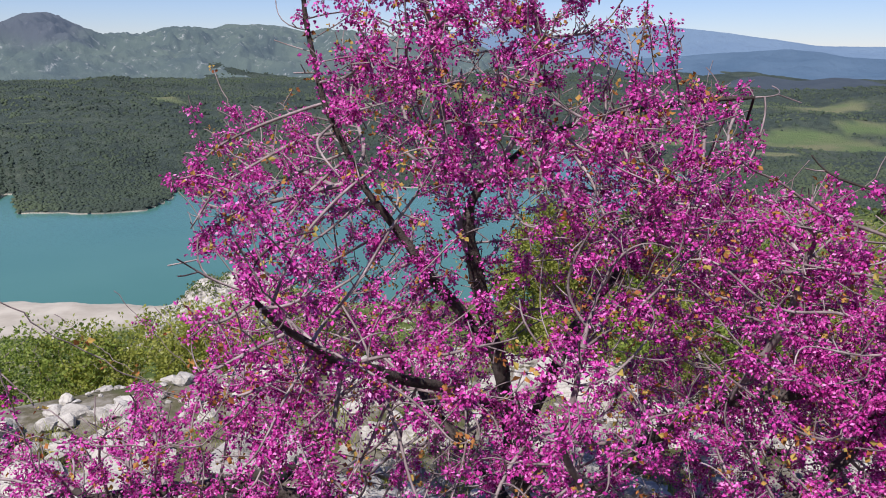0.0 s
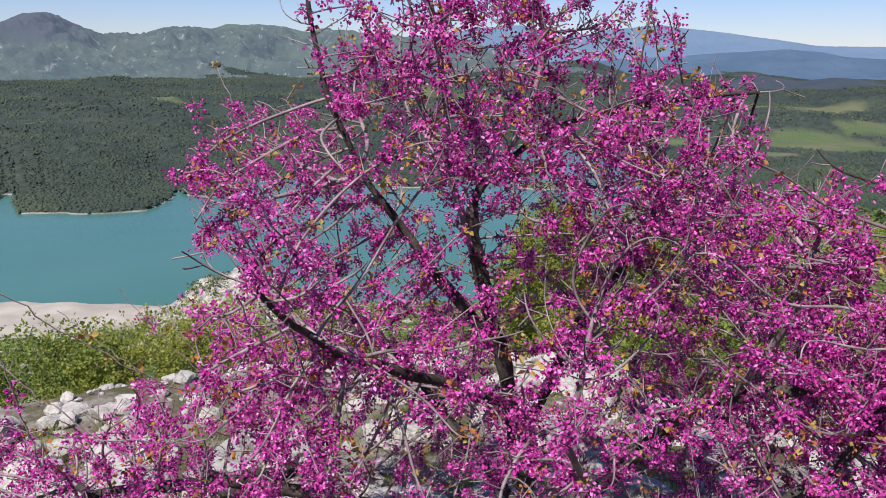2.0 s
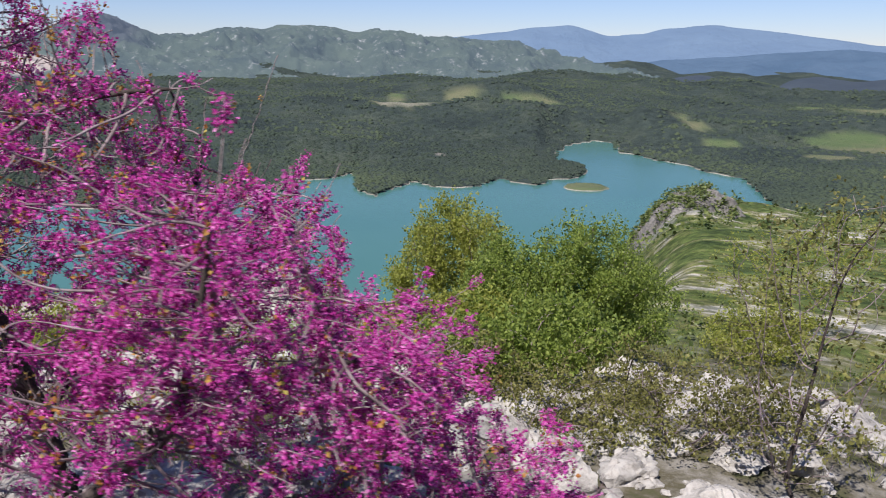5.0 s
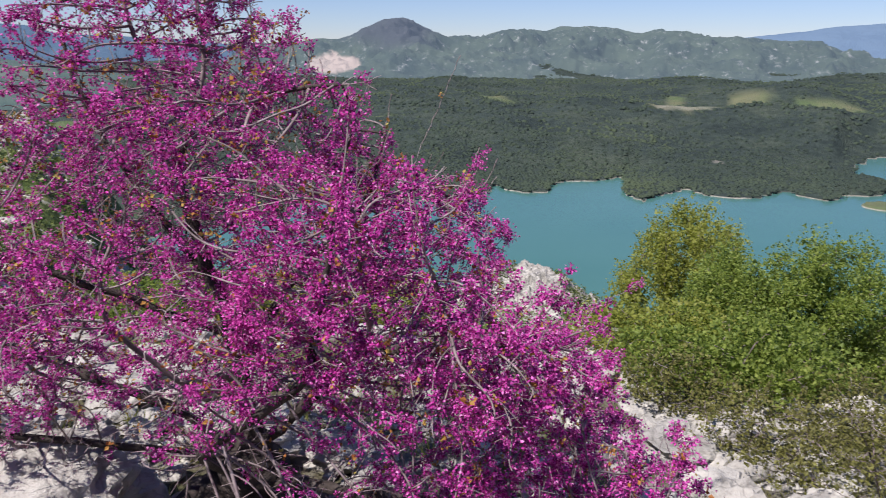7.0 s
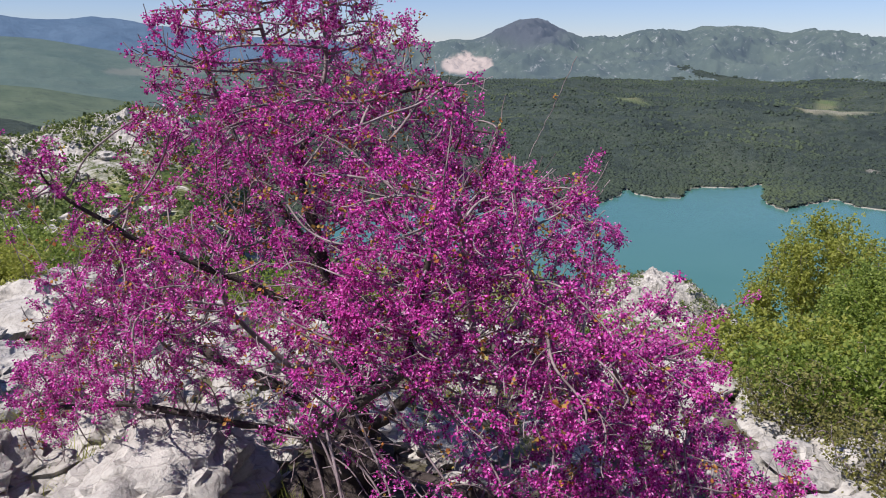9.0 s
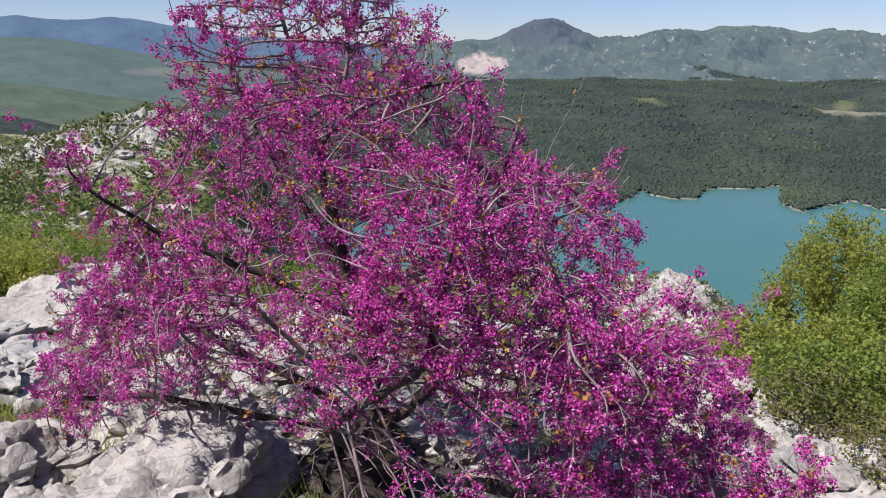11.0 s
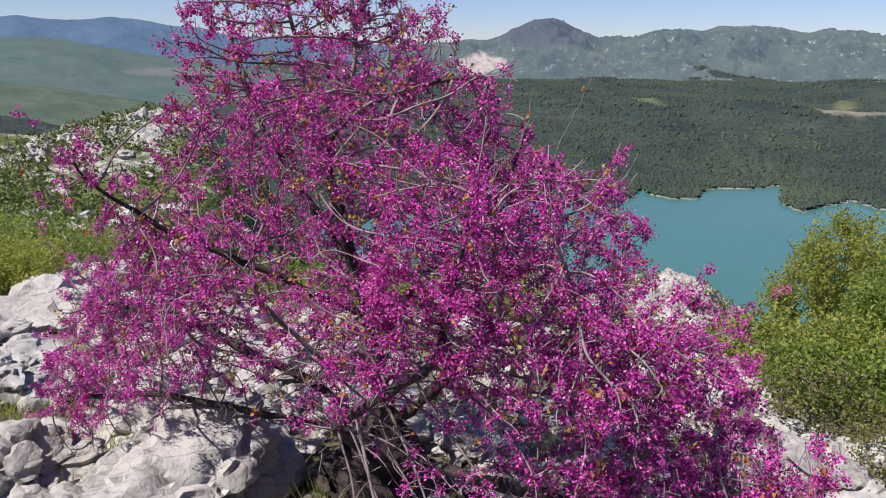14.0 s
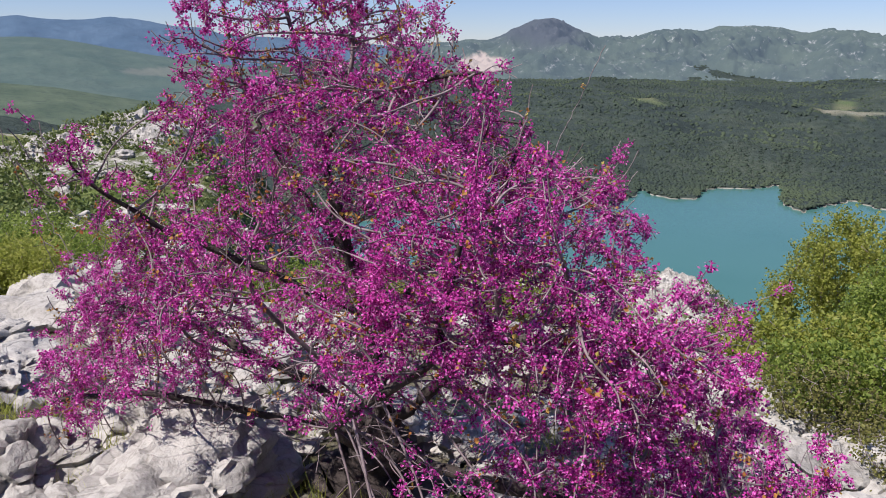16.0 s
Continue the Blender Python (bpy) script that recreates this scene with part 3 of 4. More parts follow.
def leaf_template(rng, size, n, wide=0.8):
    """A spray of n pointed leaves folded along the rib."""
    verts, faces = [], []
    for _ in range(n):
        d = rng.normal(size=3)
        d /= np.linalg.norm(d)
        side = np.cross(d, rng.normal(size=3))
        side /= np.linalg.norm(side)
        up = np.cross(side, d)
        s = size * rng.uniform(0.7, 1.2)
        c = rng.normal(size=3) * size * 0.35 + d * size * 0.25
        o = len(verts)
        verts += [c, c + d * s * 0.45 + side * s * 0.5 * wide + up * s * 0.12, c + d * s, c + d * s * 0.45 - side * s * 0.5 * wide + up * s * 0.12]
        faces += [[o, o + 1, o + 2], [o, o + 2, o + 3]]
    return np.array(verts), np.array(faces)


def random_turns(rng, n):
    q = rng.normal(size=(n, 4))
    q /= np.linalg.norm(q, axis=1)[:, None]
    w, x, y, z = q.T
    return np.stack([np.stack([1 - 2 * (y * y + z * z), 2 * (x * y - z * w), 2 * (x * z + y * w)], -1),
                     np.stack([2 * (x * y + z * w), 1 - 2 * (x * x + z * z), 2 * (y * z - x * w)], -1),
                     np.stack([2 * (x * z - y * w), 2 * (y * z + x * w), 1 - 2 * (x * x + y * y)], -1)], 1)


def scatter(templates, places, sizes, rng):
    """Copies of the templates, turned at random, joined."""
    pick = rng.integers(0, len(templates), len(places))
    turns = random_turns(rng, len(places))
    verts, faces, off = [], [], 0
    for k, (tv, tf) in enumerate(templates):
        m = pick == k
        if not m.any():
            continue
        v = np.einsum("nij,vj->nvi", turns[m], tv) * sizes[m][:, None, None] + places[m][:, None]
        f = tf[None] + (np.arange(m.sum()) * len(tv))[:, None, None] + off
        verts.append(v.reshape(-1, 3))
        faces.append(f.reshape(-1, tf.shape[1]))
        off += m.sum() * len(tv)
    return np.concatenate(verts), np.concatenate(faces)


def upright(templates, places, sizes, rng):
    pick, spin = rng.integers(0, len(templates), len(places)), rng.uniform(0, 6.28, len(places))
    verts, faces, off = [], [], 0
    for k, (tv, tf) in enumerate(templates):
        m = np.where(pick == k)[0]
        if not len(m):
            continue
        c, s = np.cos(spin[m])[:, None], np.sin(spin[m])[:, None]
        v = np.stack([tv[None, :, 0] * c - tv[None, :, 1] * s, tv[None, :, 0] * s + tv[None, :, 1] * c, np.broadcast_to(tv[None, :, 2], (len(m), len(tv)))], -1)
        verts.append((v * sizes[m][:, None, None] + places[m][:, None]).reshape(-1, 3))
        faces.append((tf[None] + (np.arange(len(m)) * len(tv))[:, None, None] + off).reshape(-1, tf.shape[1]))
        off += len(m) * len(tv)
    return np.concatenate(verts), np.concatenate(faces)


# ---- the judas tree ----
def add_shoots(pos, par, rng):
    """Long young shoots that stand out of the crown."""
    ends_of = [((-1.1, 1.9, 0.7), (-1.30, 1.92, 1.32)), ((-1.0, 1.95, 0.6), (-1.24, 1.98, 1.02)), ((-0.9, 2.05, 0.5), (-1.42, 2.15, 0.78)), ((-0.8, 2.1, 0.45), (-1.5, 2.2, 0.50)),
               ((-0.8, 3.3, 0.1), (-1.62, 3.6, 0.5)), ((-0.8, 3.3, 0.1), (-1.42, 3.6, 0.42)), ((-1.0, 3.0, 0.1), (-1.9, 3.55, 0.40)), ((-1.1, 2.8, 0.0), (-1.55, 3.0, 0.12)),
               ((1.05, 3.44, 0.91), (1.27, 3.76, 1.61))]
    BARE_FROM.append(len(pos))
    mid = np.array((0.3, 2.9, 0.7))
    tips = np.setdiff1d(np.arange(len(pos)), par)
    high = tips[(pos[tips, 2] > 0.5)]
    flowered = [((1.12, 3.72, 0.58), (1.35, 4.03, 1.09)), ((0.94, 3.32, 0.91), (0.99, 3.52, 1.42)), ((1.76, 3.33, 0.35), (2.28, 3.73, 0.50)), ((-0.12, 1.72, 1.08), (-0.42, 1.60, 1.34)),
                ((-0.03, 2.44, 1.41), (-0.40, 2.27, 1.67)), ((0.74, 3.26, 1.14), (0.83, 3.39, 1.37)), ((1.2, 3.7, 0.6), (1.42, 3.95, 0.95))]
    for k in high[rng.permutation(len(high))[:130]]:
        d = pos[k] - mid
        d = d / np.linalg.norm(d) * 0.6 + np.array((0, 0, 0.8)) + rng.normal(size=3) * 0.25
        flowered.append((tuple(pos[k]), tuple(pos[k] + d / np.linalg.norm(d) * rng.uniform(0.10, 0.28))))
    more, over = [], []
    n = len(pos)
    for a, b in ends_of + flowered:
        if a == flowered[0][0]:
            BARE_FROM.append(n + len(more))
        k = int(np.linalg.norm(pos - np.array(a), axis=1).argmin())
        p, q = pos[k], np.array(b)
        m = max(3, int(np.linalg.norm(q - p) / 0.034))
        for i in range(1, m + 1):
            more.append(p + (q - p) * i / m + rng.normal(size=3) * 0.004 + np.array((0, 0, -0.03)) * math.sin(math.pi * i / m))
            over.append(k)
            k = n + len(more) - 1
    return np.concatenate([pos, np.array(more)]), np.concatenate([par, np.array(over)])


BARE_FROM = []


def eased(pos, par, fixed, rounds):
    """Takes the kinks out of grown branches: each node moves towards the middle of its neighbours."""
    first = np.full(len(pos), -1)
    for i in range(len(par) - 1, 0, -1):
        first[par[i]] = i
    k = np.where((np.arange(len(pos)) >= fixed) & (first >= 0) & (par >= 0))[0]
    for _ in range(rounds):
        pos[k] = 0.5 * pos[k] + 0.25 * (pos[par[k]] + pos[first[k]])
    return pos


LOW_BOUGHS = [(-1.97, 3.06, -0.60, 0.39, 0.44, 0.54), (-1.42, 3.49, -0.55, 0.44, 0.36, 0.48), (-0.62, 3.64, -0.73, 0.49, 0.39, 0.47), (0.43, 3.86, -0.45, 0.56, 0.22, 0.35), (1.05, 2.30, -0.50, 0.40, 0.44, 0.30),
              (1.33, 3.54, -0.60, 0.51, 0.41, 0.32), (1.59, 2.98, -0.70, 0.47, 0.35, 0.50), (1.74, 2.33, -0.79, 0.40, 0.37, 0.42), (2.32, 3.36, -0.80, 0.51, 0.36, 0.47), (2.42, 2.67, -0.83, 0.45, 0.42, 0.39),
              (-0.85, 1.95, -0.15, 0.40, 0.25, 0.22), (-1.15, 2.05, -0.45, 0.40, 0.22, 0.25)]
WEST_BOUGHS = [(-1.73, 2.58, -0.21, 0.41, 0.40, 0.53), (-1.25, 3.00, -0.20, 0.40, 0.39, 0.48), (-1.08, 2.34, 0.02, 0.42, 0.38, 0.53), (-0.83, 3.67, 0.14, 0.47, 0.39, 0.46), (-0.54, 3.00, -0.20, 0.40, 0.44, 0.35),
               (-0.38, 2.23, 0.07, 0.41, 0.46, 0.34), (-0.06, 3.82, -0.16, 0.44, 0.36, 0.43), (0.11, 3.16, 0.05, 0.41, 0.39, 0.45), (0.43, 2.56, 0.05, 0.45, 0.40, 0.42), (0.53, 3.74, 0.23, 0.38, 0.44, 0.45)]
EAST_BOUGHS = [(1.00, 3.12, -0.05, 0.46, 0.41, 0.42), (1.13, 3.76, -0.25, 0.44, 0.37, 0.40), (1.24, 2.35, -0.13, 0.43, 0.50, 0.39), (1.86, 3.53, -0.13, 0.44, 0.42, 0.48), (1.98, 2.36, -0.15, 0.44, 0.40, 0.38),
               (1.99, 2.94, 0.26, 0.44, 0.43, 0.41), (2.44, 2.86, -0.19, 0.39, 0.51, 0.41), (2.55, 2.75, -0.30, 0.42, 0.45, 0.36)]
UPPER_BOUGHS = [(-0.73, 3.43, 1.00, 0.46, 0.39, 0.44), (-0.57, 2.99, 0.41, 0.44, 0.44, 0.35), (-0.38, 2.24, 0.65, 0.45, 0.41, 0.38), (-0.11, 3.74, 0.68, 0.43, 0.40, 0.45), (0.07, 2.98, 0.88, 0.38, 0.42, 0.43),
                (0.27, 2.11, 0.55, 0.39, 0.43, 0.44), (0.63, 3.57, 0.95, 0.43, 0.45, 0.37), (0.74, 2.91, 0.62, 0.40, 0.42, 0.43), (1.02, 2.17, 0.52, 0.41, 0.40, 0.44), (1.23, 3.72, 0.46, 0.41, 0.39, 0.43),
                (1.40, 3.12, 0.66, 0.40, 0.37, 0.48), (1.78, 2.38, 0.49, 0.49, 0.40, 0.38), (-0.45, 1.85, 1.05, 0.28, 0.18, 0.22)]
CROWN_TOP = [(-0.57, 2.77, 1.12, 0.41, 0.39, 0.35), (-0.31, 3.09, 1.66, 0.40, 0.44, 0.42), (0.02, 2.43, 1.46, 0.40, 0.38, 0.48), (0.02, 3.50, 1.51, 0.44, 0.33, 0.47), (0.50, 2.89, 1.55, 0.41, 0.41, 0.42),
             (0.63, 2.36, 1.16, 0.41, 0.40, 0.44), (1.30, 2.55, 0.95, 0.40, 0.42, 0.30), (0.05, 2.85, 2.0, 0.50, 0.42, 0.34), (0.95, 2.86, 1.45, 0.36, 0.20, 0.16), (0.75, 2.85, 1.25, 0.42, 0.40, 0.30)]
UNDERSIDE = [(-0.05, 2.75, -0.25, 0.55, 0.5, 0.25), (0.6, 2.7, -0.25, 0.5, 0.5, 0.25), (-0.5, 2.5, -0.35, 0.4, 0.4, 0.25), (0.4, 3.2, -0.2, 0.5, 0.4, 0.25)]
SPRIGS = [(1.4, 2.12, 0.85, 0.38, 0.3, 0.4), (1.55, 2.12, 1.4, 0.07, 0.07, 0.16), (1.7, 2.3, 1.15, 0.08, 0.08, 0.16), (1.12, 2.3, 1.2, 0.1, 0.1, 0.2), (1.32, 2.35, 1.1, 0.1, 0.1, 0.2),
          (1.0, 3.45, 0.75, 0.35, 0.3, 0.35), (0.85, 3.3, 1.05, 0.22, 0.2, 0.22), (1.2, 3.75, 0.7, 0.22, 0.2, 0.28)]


def build_judas_tree():
    rng = np.random.default_rng(21)
    base = (0.04, 2.90, -1.22)
    stems = [
        (0, (0.14, 2.96, -0.95), (0.33, 3.05, -0.75), (0.38, 3.02, -0.35), (0.28, 3.0, 0.2), (0.15, 2.95, 0.7), (0.08, 2.90, 1.07), (0.27, 2.88, 1.32), (0.35, 2.87, 1.62), (0.30, 2.88, 1.95)),
        (22, (0.7, 3.0, -0.2), (1.05, 2.95, 0.22), (1.5, 2.8, 0.35), (1.95, 2.9, 0.42)),
        (15, (0.75, 2.9, -0.55), (1.2, 2.75, -0.42), (1.75, 2.75, -0.35), (2.3, 2.8, -0.3), (2.58, 2.8, -0.22)),
        (17, (0.4, 2.75, -0.5), (0.6, 2.35, -0.15), (0.9, 2.15, 0.1), (1.3, 2.2, 0.4), (1.42, 2.14, 0.8), (1.54, 2.12, 1.3)),
        (19, (0.0, 2.85, -0.25), (-0.4, 2.7, -0.1), (-0.85, 2.6, 0.05), (-1.3, 2.4, 0.1)),
        (25, (0.05, 3.3, -0.1), (-0.2, 3.5, 0.15), (-0.55, 3.6, 0.5)),
        (50, (-0.1, 2.9, 0.85), (-0.3, 2.85, 1.15), (-0.45, 2.8, 1.5), (-0.5, 2.8, 1.9)),
        (60, (0.02, 2.9, 1.1), (-0.03, 2.85, 1.6), (-0.1, 2.8, 2.0)),
        (70, (0.35, 2.95, 1.33), (0.6, 2.9, 1.42), (0.9, 2.85, 1.47), (1.2, 2.8, 1.50)),
        (32, (0.45, 2.7, 0.1), (0.5, 2.4, 0.15), (0.35, 2.15, 0.5)),
        (40, (0.0, 2.6, 0.45), (-0.35, 2.15, 0.75), (-0.5, 1.85, 1.05)),
        ((1.2, 2.9, 0.28), (1.28, 2.7, 0.65), (1.3, 2.6, 1.0)),
        ((1.6, 2.8, 0.36), (1.75, 2.5, 0.6), (1.72, 2.3, 1.05)),
        (36, (0.6, 3.2, 0.5), (0.92, 3.35, 0.85), (0.98, 3.5, 1.25)),
        (21, (-0.3, 2.5, -0.35), (-0.6, 2.25, -0.25), (-0.9, 2.0, -0.25), (-1.2, 1.95, -0.35)),
    ]
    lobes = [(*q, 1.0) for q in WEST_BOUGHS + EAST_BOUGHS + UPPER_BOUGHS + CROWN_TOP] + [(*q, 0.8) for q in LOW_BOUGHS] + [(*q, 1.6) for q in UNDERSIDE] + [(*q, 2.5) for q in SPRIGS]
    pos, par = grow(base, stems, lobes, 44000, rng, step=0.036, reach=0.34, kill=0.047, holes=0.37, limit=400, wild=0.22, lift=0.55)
    pos = eased(pos, par, 10, 5)
    pos, par = add_shoots(pos, par, rng)
    rad = thickness(par, 0.0023, 2.7, 0.15)
    rad = rad * (1 + 0.75 * smooth(rad, 0.035, 0.07)) * (1 - 0.4 * smooth(pos[:, 2], 0.7, 1.3) * smooth(rad, 0.008, 0.02))
    rad = rad * (1 + 1.3 * (1 - smooth(pos[:, 2], -0.75, -0.15)) * smooth(rad, 0.03, 0.06))
    tree = new("judas_tree")
    tree.location = base
    tagged(tree, "judas tree in full magenta blossom among limestone rocks", "tree")
    twigs = []
    bloom = np.zeros(len(pos))
    local = pos - np.array(base)
    low = (pos[:, 2] < -0.45) & (np.hypot(pos[:, 0] - 0.4, pos[:, 1] - 2.75) < 0.95) & (rad < 0.02)
    cut = np.zeros(len(pos), dtype=bool)    # no brush of twigs round the foot of the trunk
    for run in chains(par, rad):
        if (len(run) > 1 and cut[run[0]]) or low[run[-1]]:
            cut[run[1:]] = True
            continue
        p = local[run]
        wave = np.sin(np.arange(len(run)) * rng.uniform(0.5, 1.0) + rng.uniform(0, 6.3)) > rng.uniform(-1.0, 0.1)
        bloom[run] = rng.choice([0.1, 0.8, 1.0], p=[0.15, 0.2, 0.65]) * (0.15 + 0.85 * wave)
        r = rad[run].copy()
        if len(run) < 2:
            continue
        if r[0] > r[1] * 1.15:
            r[0] = r[1]
        thick = r.max()
        if thick > 0.02 and len(run) > 6:
            r = r * (1 + 0.12 * rng.normal(size=len(r)) * (r > 0.02))
            v, f = tube(p, r, 9)
            mesh_object("trunk" if run[0] == 0 else "limb", v, f, BARK, tree, flat=False)
        else:
            twigs.append(tube(p, r, 3 if thick < 0.004 else 5))
    v, f = join(twigs)
    tagged(mesh_object("twig_mass", v, f, TWIG, tree, "thin grey-brown twigs", flat=False), kind="stuff")
    bloom[BARE_FROM[0]:BARE_FROM[1]] *= 0.12
    bloom[BARE_FROM[1]:] = 1.0
    bloom[cut] = 0.0
    thin = np.where(rad < 0.010)[0]
    old = np.where((rad >= 0.010) & (rad < 0.03))[0]
    x, y, z = pos.T
    hollow = (1 - smooth(z, -0.35, 0.15)) * np.minimum(1.0, 1.9 * np.exp(-((x - 0.1) / 0.85) ** 2 - ((y - 2.8) / 1.0) ** 2))
    hollow = np.maximum(hollow, np.minimum(1.0, 1.8 * np.exp(-((x - 0.95) / 0.55) ** 2 - ((y - 2.3) / 0.6) ** 2 - ((z + 0.35) / 0.5) ** 2)))
    inner = np.exp(-((x - 0.3) / 0.6) ** 2 - ((y - 3.0) / 0.6) ** 2 - ((z - 0.3) / 0.7) ** 2)
    bunch = np.array([noise.noise(Vector(p) * 9.0) for p in pos + 40.0])
    keep = np.clip(bloom * 1.3, 0, 1) * (0.06 + 0.94 * smooth(bunch, -0.14, 0.08)) * (1 - 0.96 * hollow) * (1 - 0.3 * inner) * (0.9 + 0.4 * smooth(x, 0.7, 1.6)) * (1.15 - 0.3 * smooth(z, 0.4, 1.2))
    seeds = np.concatenate([thin[rng.random(len(thin)) < BLOOM * keep[thin]], old[rng.random(len(old)) < 0.4 * BLOOM * keep[old]]])
    fine = [seeds, seeds, seeds]
    for share, times in ((0.9, 2), (0.55, 1)):
        seeds = np.maximum(par[seeds[rng.random(len(seeds)) < share]], 0)
        fine += [seeds[rad[seeds] < 0.03]] * times
    fine = np.concatenate(fine)
    where = local[fine] + rng.normal(size=(len(fine), 3)) * 0.011
    sizes = rng.uniform(0.7, 1.3, len(fine))
    temps = [flower_template(rng) for _ in range(18)]
    near = np.argsort(np.linalg.norm(pos[fine] - np.array((1.2, 0.0, 1.5)), axis=1))[:280]
    rest = np.setdiff1d(np.arange(len(where)), near)
    v, f = upright(temps, where[rest], sizes[rest], rng)
    tagged(mesh_object("blossom_mass", v, f, PETAL, tree, "dense bunches of magenta pea flowers"), kind="stuff")
    made = []
    for tv, tf in temps:
        tv, tf = tied(tv, tf)
        made.append(bpy.data.meshes.new("blossom"))
        made[-1].from_pydata(tv.tolist(), [], tf)
        made[-1].materials.append(PETAL_NEAR)
    for i in near:
        ob = new("blossom", made[int(rng.integers(0, len(made)))])
        ob.parent = tree
        ob.matrix_basis = Matrix.Translation(where[i]) @ Matrix.Rotation(rng.uniform(0, 6.28), 4, 'Z') @ Matrix.Scale(float(sizes[i]), 4)
    leafy = thin[rng.random(len(thin)) < 0.075 * (1 - hollow[thin]) * ~cut[thin]]
    v, f = scatter([leaf_template(rng, 0.020, 6) for _ in range(8)], local[leafy] + rng.normal(size=(len(leafy), 3)) * 0.012, rng.uniform(0.7, 1.3, len(leafy)), rng)
    tagged(mesh_object("young_leaves", v, f, COPPER, tree, "small coppery yellow unfolding leaves"), kind="stuff")


BLOOM = 0.46
build_judas_tree()


# ---- shrubs and trees in leaf ----
SPRING = leaf_material("spring_leaf", [(0.0, (0.14, 0.20, 0.04)), (0.5, (0.28, 0.36, 0.08)), (1.0, (0.40, 0.47, 0.12))], 0.6)
OLIVE = leaf_material("yellow_leaf", [(0.0, (0.25, 0.28, 0.05)), (0.5, (0.38, 0.41, 0.09)), (1.0, (0.45, 0.45, 0.13))], 0.6)
DULL = leaf_material("dull_leaf", [(0.0, (0.11, 0.105, 0.035)), (0.5, (0.19, 0.185, 0.06)), (1.0, (0.30, 0.29, 0.09))], 0.45)
SCRUB = leaf_material("scrub_leaf", [(0.0, (0.06, 0.09, 0.03)), (0.5, (0.12, 0.16, 0.045)), (1.0, (0.21, 0.24, 0.075))], 0.3)
WOOD = wood_material()


def leafy_plant(name, label, category, x, y, lobes, count, leaves, leaf, mat, seed, step=0.12, trunk=0.8, tip=0.004):
    rng = np.random.default_rng(seed)
    z = float(height(np.array([x]), np.array([y]))[0]) - 0.1
    base = (x, y, z)
    up = [(0, (x + 0.03, y, z + trunk * 0.5), (x - 0.02, y + 0.03, z + trunk))]
    world_lobes = [(x + a, y + b, z + c, *rest) for a, b, c, *rest in lobes]
    pos, par = grow(base, up, world_lobes, count, rng, step=step, reach=1.0, kill=step * 1.7)
    rad = thickness(par, tip, 2.2, 0.12)
    thing = new(name)
    thing.location = base
    tagged(thing, label, category)
    pos = pos - np.array(base)
    tubes = []
    for run in chains(par, rad):
        if len(run) < 2:
            continue
        r = rad[run].copy()
        if run[0] >= 0 and r[0] > r[1] * 1.15:
            r[0] = r[1]
        tubes.append((run[0] == 0, tube(pos[run], r, 5)))
    v, f = join([t for m, t in tubes if m])
    mesh_object("trunk", v, f, BARK, thing, flat=False)
    v, f = join([t for m, t in tubes if not m])
    tagged(mesh_object("branchwork", v, f, TWIG, thing, flat=False), kind="stuff")
    thin = np.where(rad < tip * 3.2)[0]
    k = rng.integers(0, len(thin), leaves)
    v, f = scatter([leaf_template(rng, leaf, 4, 0.7) for _ in range(10)], pos[thin[k]] + rng.normal(size=(leaves, 3)) * step * 0.7, rng.uniform(0.7, 1.25, leaves), rng)
    tagged(mesh_object("foliage", v, f, mat, thing), kind="stuff")


leafy_plant("broadleaf_tree", "young broadleaf tree in yellow-green spring leaf", "tree", 1.85, 11.6,
            [(0, 0, 3.5, 0.8, 0.75, 0.65), (-0.25, 0, 2.8, 0.95, 0.9, 0.8), (0.45, 0, 2.4, 0.9, 0.9, 0.8), (0.1, 0, 1.7, 1.2, 1.0, 0.8)], 1900, 14000, 0.046, OLIVE, 5)
leafy_plant("hazel_bush", "dense bright green leafy bush at the cliff edge", "bush", 3.1, 8.5,
            [(-0.45, 0, 1.0, 0.7, 0.6, 0.65), (0.4, 0, 1.2, 0.7, 0.6, 0.75), (0.9, 0.1, 0.8, 0.55, 0.5, 0.6), (0, 0, 0.5, 1.0, 0.6, 0.4)], 1500, 17000, 0.034, SPRING, 6, trunk=0.35)
leafy_plant("thin_shrub", "thin yellow-green shrub with bare twigs among rocks", "shrub", 4.35, 4.6,
            [(0, 0, 1.0, 0.6, 0.6, 0.7), (-0.2, 0, 1.7, 0.35, 0.4, 0.6), (0.4, 0.1, 1.7, 0.5, 0.5, 0.8)], 900, 700, 0.032, DULL, 8, step=0.08, trunk=0.3, tip=0.002)
leafy_plant("thin_shrub", "low half-bare shrub among rocks", "shrub", 3.75, 5.4,
            [(0, 0, 0.45, 0.6, 0.5, 0.4), (-0.5, -0.2, 0.3, 0.4, 0.4, 0.3), (0.5, -0.1, 0.5, 0.5, 0.4, 0.4)], 1100, 1000, 0.032, DULL, 9, step=0.08, trunk=0.15, tip=0.002)
for k, (px, py) in enumerate([(2.9, 5.7), (3.6, 6.4), (2.2, 6.3), (4.5, 5.8)]):
    leafy_plant("thin_shrub", "low half-bare shrub among rocks", "shrub", px, py, [(0, 0, 0.4, 0.5, 0.45, 0.35), (0.35, 0.1, 0.3, 0.4, 0.4, 0.25)], 500, 650, 0.032, DULL, 90 + k, step=0.08, trunk=0.15, tip=0.002)
